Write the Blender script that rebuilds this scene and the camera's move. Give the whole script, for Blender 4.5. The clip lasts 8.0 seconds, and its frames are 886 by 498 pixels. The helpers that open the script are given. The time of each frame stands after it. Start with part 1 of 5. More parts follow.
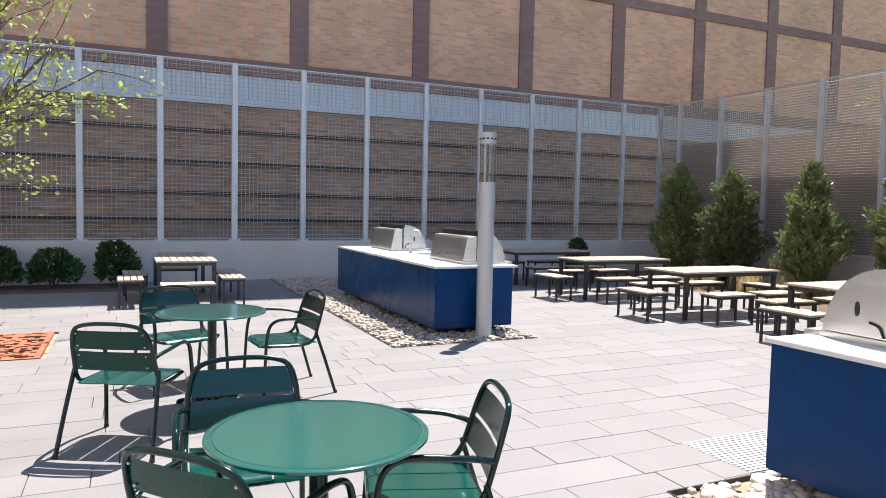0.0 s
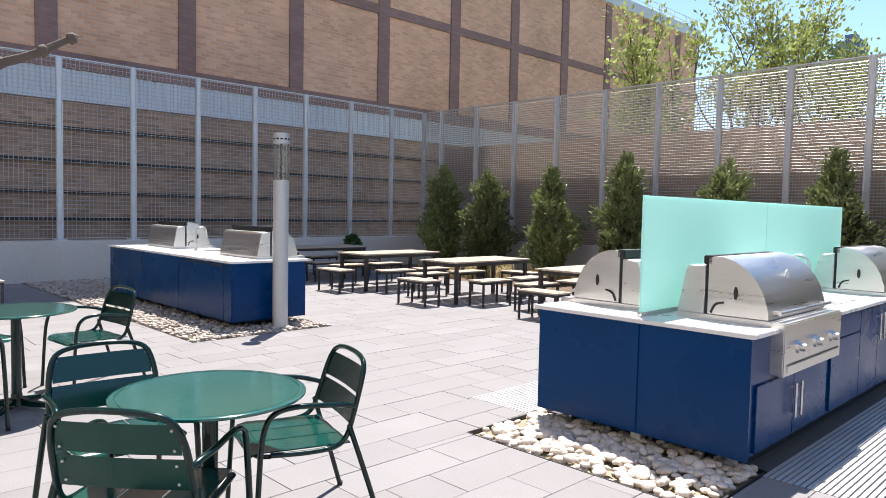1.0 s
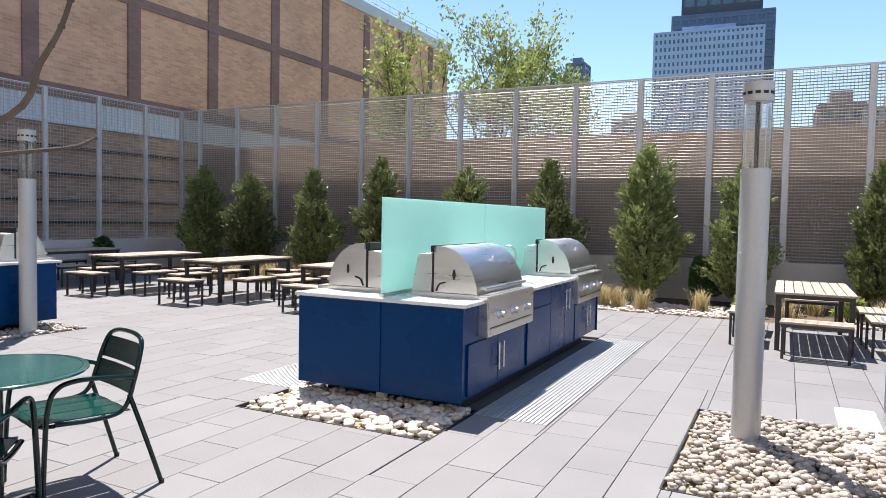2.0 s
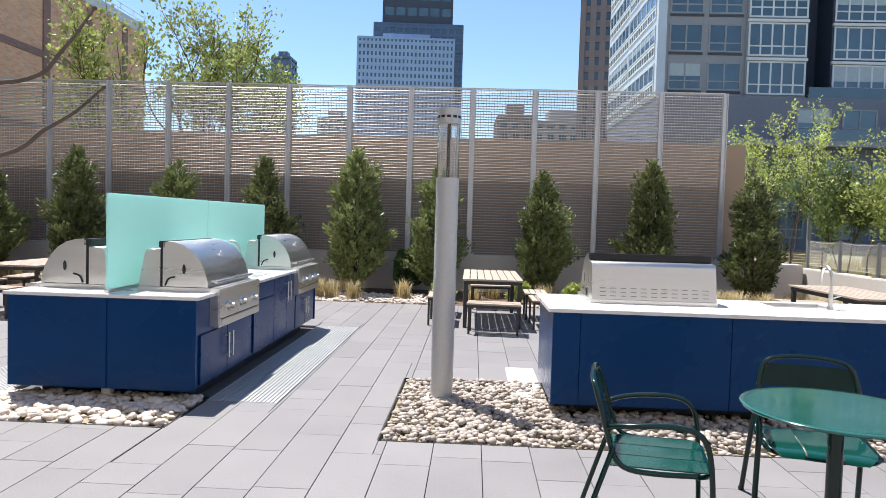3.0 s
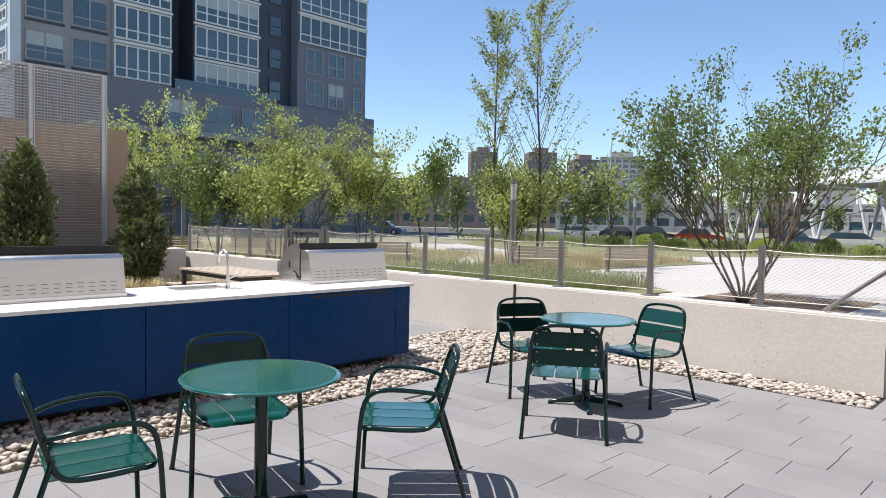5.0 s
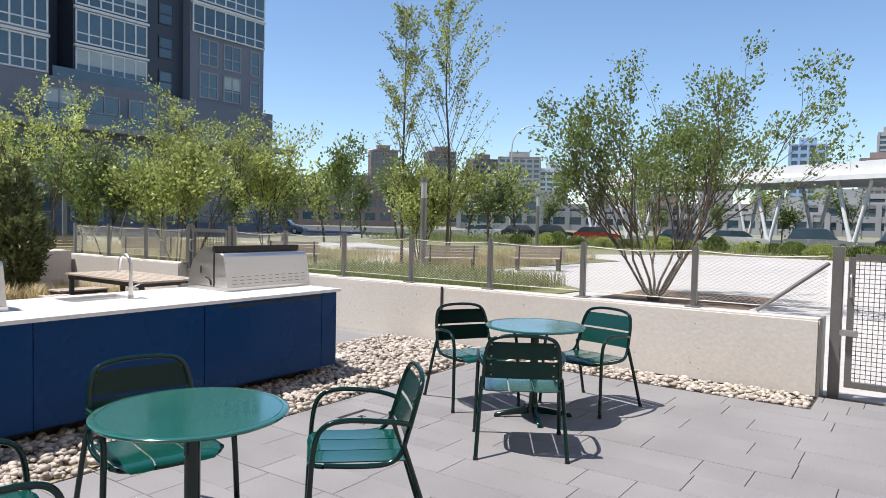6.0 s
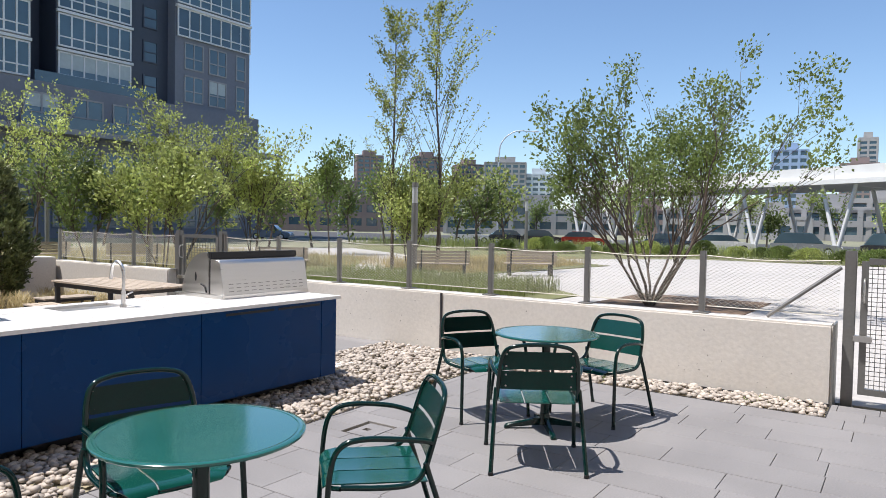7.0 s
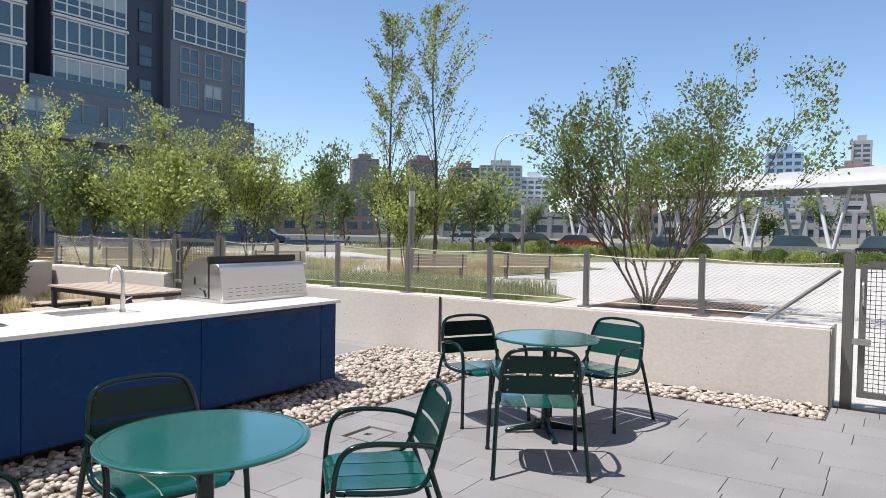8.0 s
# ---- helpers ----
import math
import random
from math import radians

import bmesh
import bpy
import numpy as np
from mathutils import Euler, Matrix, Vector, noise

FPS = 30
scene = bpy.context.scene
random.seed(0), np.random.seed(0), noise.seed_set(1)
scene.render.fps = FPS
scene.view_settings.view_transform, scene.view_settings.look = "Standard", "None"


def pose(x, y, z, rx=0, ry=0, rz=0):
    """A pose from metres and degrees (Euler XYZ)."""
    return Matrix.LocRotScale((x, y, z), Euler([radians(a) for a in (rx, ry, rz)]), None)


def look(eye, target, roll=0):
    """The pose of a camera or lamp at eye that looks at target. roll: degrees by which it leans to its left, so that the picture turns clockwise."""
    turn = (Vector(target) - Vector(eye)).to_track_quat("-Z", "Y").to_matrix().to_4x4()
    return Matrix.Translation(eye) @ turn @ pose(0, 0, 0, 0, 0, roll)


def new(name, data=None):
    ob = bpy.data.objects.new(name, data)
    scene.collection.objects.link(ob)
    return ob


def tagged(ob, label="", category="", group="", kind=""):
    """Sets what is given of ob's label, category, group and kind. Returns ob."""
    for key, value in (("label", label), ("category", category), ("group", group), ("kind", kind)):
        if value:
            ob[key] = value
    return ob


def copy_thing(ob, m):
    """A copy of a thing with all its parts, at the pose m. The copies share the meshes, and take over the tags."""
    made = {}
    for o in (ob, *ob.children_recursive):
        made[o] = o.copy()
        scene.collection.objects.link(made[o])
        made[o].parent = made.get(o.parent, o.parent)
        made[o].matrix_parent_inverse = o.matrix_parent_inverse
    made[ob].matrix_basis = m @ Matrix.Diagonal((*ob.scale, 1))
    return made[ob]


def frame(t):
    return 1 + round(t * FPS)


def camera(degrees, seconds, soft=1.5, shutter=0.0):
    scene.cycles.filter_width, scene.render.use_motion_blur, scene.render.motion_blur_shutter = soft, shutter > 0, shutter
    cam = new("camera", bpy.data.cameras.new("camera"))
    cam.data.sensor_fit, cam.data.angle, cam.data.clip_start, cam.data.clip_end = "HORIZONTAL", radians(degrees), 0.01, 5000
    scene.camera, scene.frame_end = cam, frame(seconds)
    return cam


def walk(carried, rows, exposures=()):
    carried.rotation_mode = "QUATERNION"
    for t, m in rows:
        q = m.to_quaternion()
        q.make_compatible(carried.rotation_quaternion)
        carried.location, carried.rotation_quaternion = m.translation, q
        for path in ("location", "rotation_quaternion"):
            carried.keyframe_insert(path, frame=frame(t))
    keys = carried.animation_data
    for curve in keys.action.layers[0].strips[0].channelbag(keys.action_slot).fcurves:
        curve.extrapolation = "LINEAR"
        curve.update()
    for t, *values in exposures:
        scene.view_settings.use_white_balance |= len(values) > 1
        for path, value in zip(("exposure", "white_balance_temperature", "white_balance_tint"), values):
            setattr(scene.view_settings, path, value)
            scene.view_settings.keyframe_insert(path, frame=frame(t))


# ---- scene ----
cam = camera(65.5, 8.0, soft=0.6)

PATH = [
    (0, (-0.853, 1.777, 1.666), (-2.67, 2.604, 1.548), 1.2),
    (0.5, (-0.683, 1.388, 1.649), (-2.35, 2.488, 1.537), 1.2),
    (1, (-0.49, 1.029, 1.634), (-1.921, 2.422, 1.526), 1.2),
    (2.3, (0.185, 0.162, 1.606), (-0.483, 2.045, 1.518), 1.4),
    (2.5, (0.159, 0.031, 1.607), (-0.335, 1.967, 1.519), 1.7),
    (3, (0.147, -0.355, 1.628), (0.061, 1.641, 1.545), 1.7),
    (3.5, (0.071, -0.641, 1.635), (0.446, 1.322, 1.556), 1.5),
    (4, (-0.104, -0.738, 1.639), (0.7, 1.092, 1.561), 1.5),
    (4.5, (-0.179, -0.622, 1.628), (0.997, 0.994, 1.549), 1.3),
    (5, (-0.148, -0.337, 1.658), (1.303, 1.038, 1.575), 1.2),
    (6.5, (0.076, 0.446, 1.673), (1.723, 1.578, 1.598), 1.2),
    (7, (0.089, 0.528, 1.662), (1.746, 1.646, 1.596), 1.1),
    (7.5, (0.079, 0.554, 1.663), (1.74, 1.666, 1.603), 1.0),
    (8, (0.07, 0.563, 1.667), (1.734, 1.671, 1.611), 1.0),
]
walk(cam, [(t, look(eye, target, roll)) for t, eye, target, roll in PATH],
     [(0, 1.15, 6600, 12), (1, 1.1, 6550, 12), (2.5, 0.83, 6430, 11), (3.5, 0.76, 6380, 11), (5, 0.6, 6420, 11), (8, 0.52, 6440, 11)])

# ---- daylight ----
SUN_EL, SUN_AZ = radians(67), math.atan2(-0.66, 0.75)
world = bpy.data.worlds.new("sky")
scene.world = world
world.use_nodes = True
wn = world.node_tree.nodes
sky = wn.new("ShaderNodeTexSky")
sky.sky_type, sky.sun_disc = "NISHITA", False
sky.sun_elevation, sky.sun_rotation = SUN_EL, SUN_AZ
sky.air_density, sky.dust_density, sky.ozone_density = 1.0, 0.0, 4.6
world.node_tree.links.new(sky.outputs[0], wn["Background"].inputs[0])
wn["Background"].inputs[1].default_value = 0.113
sun = new("sun", bpy.data.lights.new("sun", "SUN"))
sun.data.energy, sun.data.angle, sun.data.color = 4.9, radians(0.5), (1.0, 0.955, 0.9)
sun.matrix_world = look((0, 0, 0), (0.66 * math.cos(SUN_EL), -0.75 * math.cos(SUN_EL), -math.sin(SUN_EL)))


# ---- materials ----
def material(name, color, rough=0.6, metal=0.0, vary=0.15, grain=40.0, stain=1.2, bump=0.15, coat=0.0, spread=0.0, stretch=(1, 1, 1), spec=0.5):
    """Principled surface with grain and stains in object space; spread varies the tone from piece to piece."""
    m = bpy.data.materials.new(name)
    m.use_nodes = True
    nt = m.node_tree
    n, link = nt.nodes, nt.links.new
    p = n["Principled BSDF"]
    p.inputs["Metallic"].default_value = metal
    p.inputs["Specular IOR Level"].default_value = spec
    p.inputs["Coat Weight"].default_value = coat
    p.inputs["Coat Roughness"].default_value = 0.113
    geo = n.new("ShaderNodeNewGeometry")
    mapping = n.new("ShaderNodeMapping")
    mapping.inputs["Scale"].default_value = stretch
    link(geo.outputs["Position"], mapping.inputs["Vector"])
    small, large = n.new("ShaderNodeTexNoise"), n.new("ShaderNodeTexNoise")
    for tex, scale, detail in ((small, grain, 4), (large, stain, 5)):
        tex.inputs["Scale"].default_value, tex.inputs["Detail"].default_value = scale, detail
        link(mapping.outputs[0], tex.inputs["Vector"])
    add = n.new("ShaderNodeMath")
    add.operation = "ADD"
    link(small.outputs[0], add.inputs[0])
    link(large.outputs[0], add.inputs[1])
    ramp = n.new("ShaderNodeMapRange")
    ramp.inputs["From Min"].default_value, ramp.inputs["From Max"].default_value = 0.65, 1.35
    ramp.inputs["To Min"].default_value, ramp.inputs["To Max"].default_value = 1 - vary, 1 + vary
    link(add.outputs[0], ramp.inputs["Value"])
    value = ramp.outputs[0]
    if spread:
        info = n.new("ShaderNodeObjectInfo")
        total = n.new("ShaderNodeMath")
        total.operation = "ADD"
        link(info.outputs["Random"], total.inputs[0])
        link(geo.outputs["Random Per Island"], total.inputs[1])
        part_map = n.new("ShaderNodeMapRange")
        part_map.inputs["From Max"].default_value = 2
        part_map.inputs["To Min"].default_value, part_map.inputs["To Max"].default_value = 1 - spread, 1 + spread
        link(total.outputs[0], part_map.inputs["Value"])
        mult = n.new("ShaderNodeMath")
        mult.operation = "MULTIPLY"
        link(value, mult.inputs[0])
        link(part_map.outputs[0], mult.inputs[1])
        value = mult.outputs[0]
    hsv = n.new("ShaderNodeVectorMath")
    hsv.operation = "SCALE"
    hsv.inputs[0].default_value = color
    link(value, hsv.inputs["Scale"])
    link(hsv.outputs[0], p.inputs["Base Color"])
    rr = n.new("ShaderNodeMapRange")
    rr.inputs["From Min"].default_value, rr.inputs["From Max"].default_value = 0.3, 0.7
    rr.inputs["To Min"].default_value, rr.inputs["To Max"].default_value = max(0.03, rough - 0.08), min(1, rough + 0.08)
    link(large.outputs[0], rr.inputs["Value"])
    link(rr.outputs[0], p.inputs["Roughness"])
    if bump:
        b = n.new("ShaderNodeBump")
        b.inputs["Strength"].default_value, b.inputs["Distance"].default_value = bump, 0.01
        link(small.outputs[0], b.inputs["Height"])
        link(b.outputs[0], p.inputs["Normal"])
    return m


def brick_material(name, one, two, mortar):
    m = bpy.data.materials.new(name)
    m.use_nodes = True
    n, link = m.node_tree.nodes, m.node_tree.links.new
    p = n["Principled BSDF"]
    geo, sep, comb = n.new("ShaderNodeNewGeometry"), n.new("ShaderNodeSeparateXYZ"), n.new("ShaderNodeCombineXYZ")
    link(geo.outputs["Position"], sep.inputs[0])
    link(sep.outputs["Y"], comb.inputs["X"])
    link(sep.outputs["Z"], comb.inputs["Y"])
    br = n.new("ShaderNodeTexBrick")
    br.inputs["Color1"].default_value, br.inputs["Color2"].default_value = (*one, 1), (*two, 1)
    br.inputs["Mortar"].default_value = (*mortar, 1)
    br.inputs["Scale"].default_value = 1.0
    br.inputs["Brick Width"].default_value, br.inputs["Row Height"].default_value = 0.3, 0.1
    br.inputs["Mortar Size"].default_value, br.inputs["Mortar Smooth"].default_value = 0.012, 0.3
    link(comb.outputs[0], br.inputs["Vector"])
    noi = n.new("ShaderNodeTexNoise")
    noi.inputs["Scale"].default_value, noi.inputs["Detail"].default_value = 0.6, 6
    link(geo.outputs["Position"], noi.inputs["Vector"])
    mp = n.new("ShaderNodeMapRange")
    mp.inputs["From Min"].default_value, mp.inputs["From Max"].default_value = 0.3, 0.7
    mp.inputs["To Min"].default_value, mp.inputs["To Max"].default_value = 0.85, 1.12
    link(noi.outputs[0], mp.inputs["Value"])
    sc = n.new("ShaderNodeVectorMath")
    sc.operation = "SCALE"
    link(br.outputs["Color"], sc.inputs[0])
    link(mp.outputs[0], sc.inputs["Scale"])
    link(sc.outputs[0], p.inputs["Base Color"])
    p.inputs["Roughness"].default_value = 0.85
    b = n.new("ShaderNodeBump")
    b.inputs["Strength"].default_value, b.inputs["Distance"].default_value = 0.6, 0.01
    b.invert = True
    link(br.outputs["Fac"], b.inputs["Height"])
    link(b.outputs[0], p.inputs["Normal"])
    return m


def leaf_material(name, color, spread=0.35, through_light=0.4, vary=0.3, grain=3.0):
    m = material(name, color, rough=0.5, vary=vary, grain=grain, stain=0.7, bump=0, spread=spread)
    n, link = m.node_tree.nodes, m.node_tree.links.new
    p, out = n["Principled BSDF"], n["Material Output"]
    tr, mix = n.new("ShaderNodeBsdfTranslucent"), n.new("ShaderNodeMixShader")
    link(p.inputs["Base Color"].links[0].from_socket, tr.inputs["Color"])
    mix.inputs[0].default_value = through_light
    link(p.outputs[0], mix.inputs[1])
    link(tr.outputs[0], mix.inputs[2])
    link(mix.outputs[0], out.inputs["Surface"])
    return m


def glass_material(name, color, rough, alpha_mix):
    """Clear or frosted pane: a share of see-through and a glossy coat."""
    m = bpy.data.materials.new(name)
    m.use_nodes = True
    n, link = m.node_tree.nodes, m.node_tree.links.new
    p = n["Principled BSDF"]
    p.inputs["Base Color"].default_value = (*color, 1)
    p.inputs["Roughness"].default_value = rough
    p.inputs["Transmission Weight"].default_value = alpha_mix
    p.inputs["IOR"].default_value = 1.45
    return m


def frosted_material(name, color):
    m = bpy.data.materials.new(name)
    m.use_nodes = True
    n, link = m.node_tree.nodes, m.node_tree.links.new
    p, out = n["Principled BSDF"], n["Material Output"]
    p.inputs["Base Color"].default_value = (*color, 1)
    p.inputs["Roughness"].default_value = 0.18
    tr, mix = n.new("ShaderNodeBsdfTranslucent"), n.new("ShaderNodeMixShader")
    tr.inputs["Color"].default_value = (*color, 1)
    mix.inputs[0].default_value = 0.55
    link(p.outputs[0], mix.inputs[1])
    link(tr.outputs[0], mix.inputs[2])
    link(mix.outputs[0], out.inputs["Surface"])
    return m


M_PAVER = material("pale_grey_paver", (0.215, 0.205, 0.203), 0.75, vary=0.14, grain=90, stain=1.5, bump=0.12, spread=0.12)
M_JOINT = material("dark_joint_sand", (0.12, 0.115, 0.11), 0.95, vary=0.2)
M_CONCRETE = material("cast_concrete", (0.63, 0.59, 0.535), 0.85, vary=0.09, grain=25, stain=0.9, bump=0.2)
M_PLAZA = material("plaza_concrete", (0.42, 0.4, 0.38), 0.85, vary=0.12, grain=8, stain=0.25, bump=0.1)
M_GALV = material("galvanised_steel", (0.66, 0.67, 0.69), 0.42, 0.5, vary=0.12, grain=30, stain=3, bump=0.05)
M_MESH = material("galvanised_wire", (0.5, 0.47, 0.44), 0.4, 0.3, vary=0.1, bump=0)
M_STEEL = material("brushed_stainless", (0.67, 0.655, 0.63), 0.34, 1.0, vary=0.06, grain=60, stain=2, bump=0.03, stretch=(1, 1, 14))
# black of small fittings, also painted in for shade in gaps and slots
M_DARK = material("black_parts_and_gap_shade", (0.012, 0.012, 0.014), 0.5, vary=0.2, bump=0)
M_BLUE = material("navy_blue_powder_coat", (0.001, 0.037, 0.135), 0.28, vary=0.1, grain=120, stain=1.5, bump=0.015, spec=0.16)
# near-black base colour holds the shade of toe spaces and small holes
M_TOE = material("shade_black", (0.03, 0.03, 0.035), 0.7, vary=0.2)
M_TOP = material("white_quartz_worktop", (0.72, 0.70, 0.68), 0.3, vary=0.05, grain=150, stain=4, bump=0.01)
# furniture green in three base tones: tabletops lightest, slats between, tubes and columns darkest
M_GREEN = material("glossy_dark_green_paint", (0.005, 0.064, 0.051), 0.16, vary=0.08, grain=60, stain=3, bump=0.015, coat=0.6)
M_TUBE = material("dark_green_tube_tone", (0.001, 0.017, 0.014), 0.13, vary=0.08, grain=60, stain=3, bump=0.01, spec=0.45)
M_GREENTOP = material("green_tabletop_tone", (0.013, 0.105, 0.086), 0.14, vary=0.06, grain=60, stain=3, bump=0.006, coat=1.0)
M_FROST = frosted_material("frosted_teal_glass", (0.64, 0.93, 0.88))
M_CLEAR = glass_material("clear_acrylic", (0.96, 0.97, 0.97), 0.03, 1.0)
M_POLE = material("pale_grey_powder_coat", (0.5, 0.5, 0.5), 0.4, 0.3, vary=0.06, bump=0.02)
M_DARKSTEEL = material("charcoal_steel", (0.05, 0.048, 0.05), 0.45, 0.4, vary=0.15, bump=0.03)
M_SLAT = material("weathered_timber_slat", (0.40, 0.33, 0.26), 0.7, vary=0.2, grain=14, stain=2, bump=0.15, spread=0.15, stretch=(1, 8, 1))
M_TAN = material("tan_render", (0.42, 0.305, 0.215), 0.85, vary=0.06, grain=30, stain=0.5, bump=0.1)
M_BRICK = brick_material("orange_brick", (0.82, 0.48, 0.295), (0.66, 0.35, 0.21), (0.62, 0.5, 0.4))
M_BRICKLOW = brick_material("brown_brick", (0.5, 0.32, 0.21), (0.33, 0.2, 0.13), (0.36, 0.29, 0.23))
M_PURPLE = brick_material("purple_brick", (0.31, 0.19, 0.165), (0.25, 0.15, 0.135), (0.25, 0.18, 0.16))
M_SIDING = material("pale_corrugated_siding", (0.60, 0.64, 0.67), 0.45, 0.1, vary=0.08, stain=0.8, bump=0.02)
M_PEBBLE = material("rounded_river_stone", (0.52, 0.45, 0.385), 0.65, vary=0.16, grain=60, stain=12, bump=0.1, spread=0.5)
M_MULCH = material("bark_mulch", (0.13, 0.085, 0.055), 0.95, vary=0.4, grain=45, stain=3, bump=0.8)
M_SOIL = material("dry_planting_soil", (0.30, 0.26, 0.17), 0.95, vary=0.35, grain=6, stain=0.4, bump=0.5)
M_GRASS = leaf_material("grass_blade", (0.24, 0.28, 0.09), 0.4, 0.35)
M_DRYGRASS = leaf_material("dry_grass_blade", (0.48, 0.39, 0.2), 0.35, 0.35)
M_RUST = material("weathered_rust_steel", (0.36, 0.13, 0.07), 0.8, 0.2, vary=0.25, grain=30, stain=3, bump=0.2)
M_BARK = material("grey_brown_bark", (0.11, 0.085, 0.068), 0.9, vary=0.3, grain=20, stain=4, bump=0.6, stretch=(1, 1, 0.25))
M_CONIFER = leaf_material("evergreen_spray", (0.2, 0.235, 0.09), 0.6, 0.2, 0.6, 9.0)
M_LEAF = leaf_material("spring_leaf", (0.15, 0.2, 0.055), 0.5, 0.4, 0.4)
M_LEAFY = leaf_material("yellow_green_leaf", (0.37, 0.42, 0.13), 0.5, 0.4, 0.4)
M_SHRUB = leaf_material("shrub_leaf", (0.06, 0.12, 0.035), 0.4, 0.25)
M_ASPHALT = material("asphalt", (0.055, 0.055, 0.057), 0.85, vary=0.25, grain=8, stain=0.2)
M_GROUND = material("far_ground", (0.2, 0.2, 0.13), 0.95, vary=0.3, grain=1, stain=0.05)
M_WALLGREY = material("grey_building_panel", (0.33, 0.325, 0.325), 0.7, vary=0.08, grain=3, stain=0.2, bump=0.05)
M_WALLSLATE = material("blue_grey_panel", (0.19, 0.2, 0.235), 0.65, vary=0.08, grain=3, stain=0.2, bump=0.05)
M_WALLDARK = material("dark_slate_panel", (0.05, 0.06, 0.085), 0.5, vary=0.1, grain=3, stain=0.2, bump=0.03)
M_WHITE = material("white_metal_trim", (0.72, 0.72, 0.70), 0.5, vary=0.05, bump=0.02)
M_PANE = material("window_glass", (0.05, 0.09, 0.115), 0.06, 0.0, vary=0.25, grain=0.5, stain=0.2, bump=0, coat=1.0, spread=0.5)
M_BLIND = material("drawn_pale_blind", (0.42, 0.46, 0.44), 0.5, vary=0.1, grain=3, bump=0, coat=0.8)
M_BROWNTOWER = material("brown_tower_facade", (0.26, 0.20, 0.185), 0.75, vary=0.1, grain=0.3, stain=0.05, bump=0)
M_PALETOWER = material("pale_tower_facade", (0.36, 0.35, 0.34), 0.75, vary=0.1, grain=0.3, stain=0.05, bump=0)
M_BLUETOWER = material("blue_glass_tower", (0.30, 0.39, 0.54), 0.3, 0.2, vary=0.15, grain=0.2, stain=0.03, bump=0)
M_SLATETOWER = material("slate_blue_facade", (0.10, 0.14, 0.22), 0.35, 0.2, vary=0.15, grain=0.2, stain=0.03, bump=0)
M_BACKWALL = material("beige_bounce_wall", (0.55, 0.51, 0.47), 0.8, vary=0.1, grain=4, stain=0.3, bump=0.1)
M_POST = material("dull_grey_steel", (0.21, 0.205, 0.195), 0.45, 0.5, vary=0.1, bump=0.03)
M_CABLE = material("cable_steel", (0.50, 0.47, 0.40), 0.45, 0.3, vary=0.1, bump=0)
M_LAWN = material("rough_lawn_soil", (0.15, 0.155, 0.065), 0.95, vary=0.4, grain=5, stain=0.5, bump=0.5)
M_RUBBER = material("tyre_rubber", (0.02, 0.02, 0.02), 0.8, vary=0.1)


# ---- helpers of this scene ----
R = random.Random(7)


def put_mesh(bm, name, mat, smooth=False):
    me = bpy.data.meshes.new(name)
    bm.normal_update()
    bm.to_mesh(me)
    bm.free()
    for m in (mat if isinstance(mat, (list, tuple)) else [mat]):
        me.materials.append(m)
    if smooth:
        me.shade_smooth()
        me.set_sharp_from_angle(angle=radians(38))
    return me


def part(name, bm, mat, parent, label="", smooth=True):
    """One mesh object under a thing or a part."""
    ob = new(name, put_mesh(bm, name, mat, smooth))
    ob.parent = parent
    return tagged(ob, label)


def shared(name, me, parent, m):
    ob = new(name, me)
    ob.parent = parent
    ob.matrix_basis = m
    return ob


def thing(name, m, label, category, group="", kind=""):
    ob = new(name)
    ob.matrix_basis = m
    ob.empty_display_size = 0.1
    return tagged(ob, label, category, group, kind)


def solid(name, bm, mat, label, category="", group="", kind="", smooth=True):
    return tagged(new(name, put_mesh(bm, name, mat, smooth)), label, category, group, kind)


def box(bm, x0, x1, y0, y1, z0, z1, bevel=0.0):
    m = Matrix.LocRotScale(((x0 + x1) / 2, (y0 + y1) / 2, (z0 + z1) / 2), None, (abs(x1 - x0), abs(y1 - y0), abs(z1 - z0)))
    vs = bmesh.ops.create_cube(bm, size=1, matrix=m)["verts"]
    if bevel:
        es = {e for v in vs for e in v.link_edges}
        bmesh.ops.bevel(bm, geom=list(es), offset=bevel, segments=2, affect="EDGES", clamp_overlap=True)
    return bm


def boxm(*a, bevel=0.0):
    return box(bmesh.new(), *a, bevel=bevel)


def cyl(bm, x, y, z0, z1, r, r2=None, n=24):
    bmesh.ops.create_cone(bm, cap_ends=True, segments=n, radius1=r, radius2=r if r2 is None else r2, depth=z1 - z0,
                          matrix=Matrix.Translation((x, y, (z0 + z1) / 2)))
    return bm


def prism(bm, poly, lo, hi, axis="x"):
    """A closed polygon pushed along an axis. axis x: poly in (y, z); y: (x, z); z: (x, y)."""
    def at(p, h):
        return {"x": (h, p[0], p[1]), "y": (p[0], h, p[1]), "z": (p[0], p[1], h)}[axis]
    a = [bm.verts.new(at(p, lo)) for p in poly]
    b = [bm.verts.new(at(p, hi)) for p in poly]
    fs = [bm.faces.new(a), bm.faces.new(b)]
    for i in range(len(poly)):
        j = (i + 1) % len(poly)
        fs.append(bm.faces.new((a[i], a[j], b[j], b[i])))
    bmesh.ops.recalc_face_normals(bm, faces=fs)
    return bm


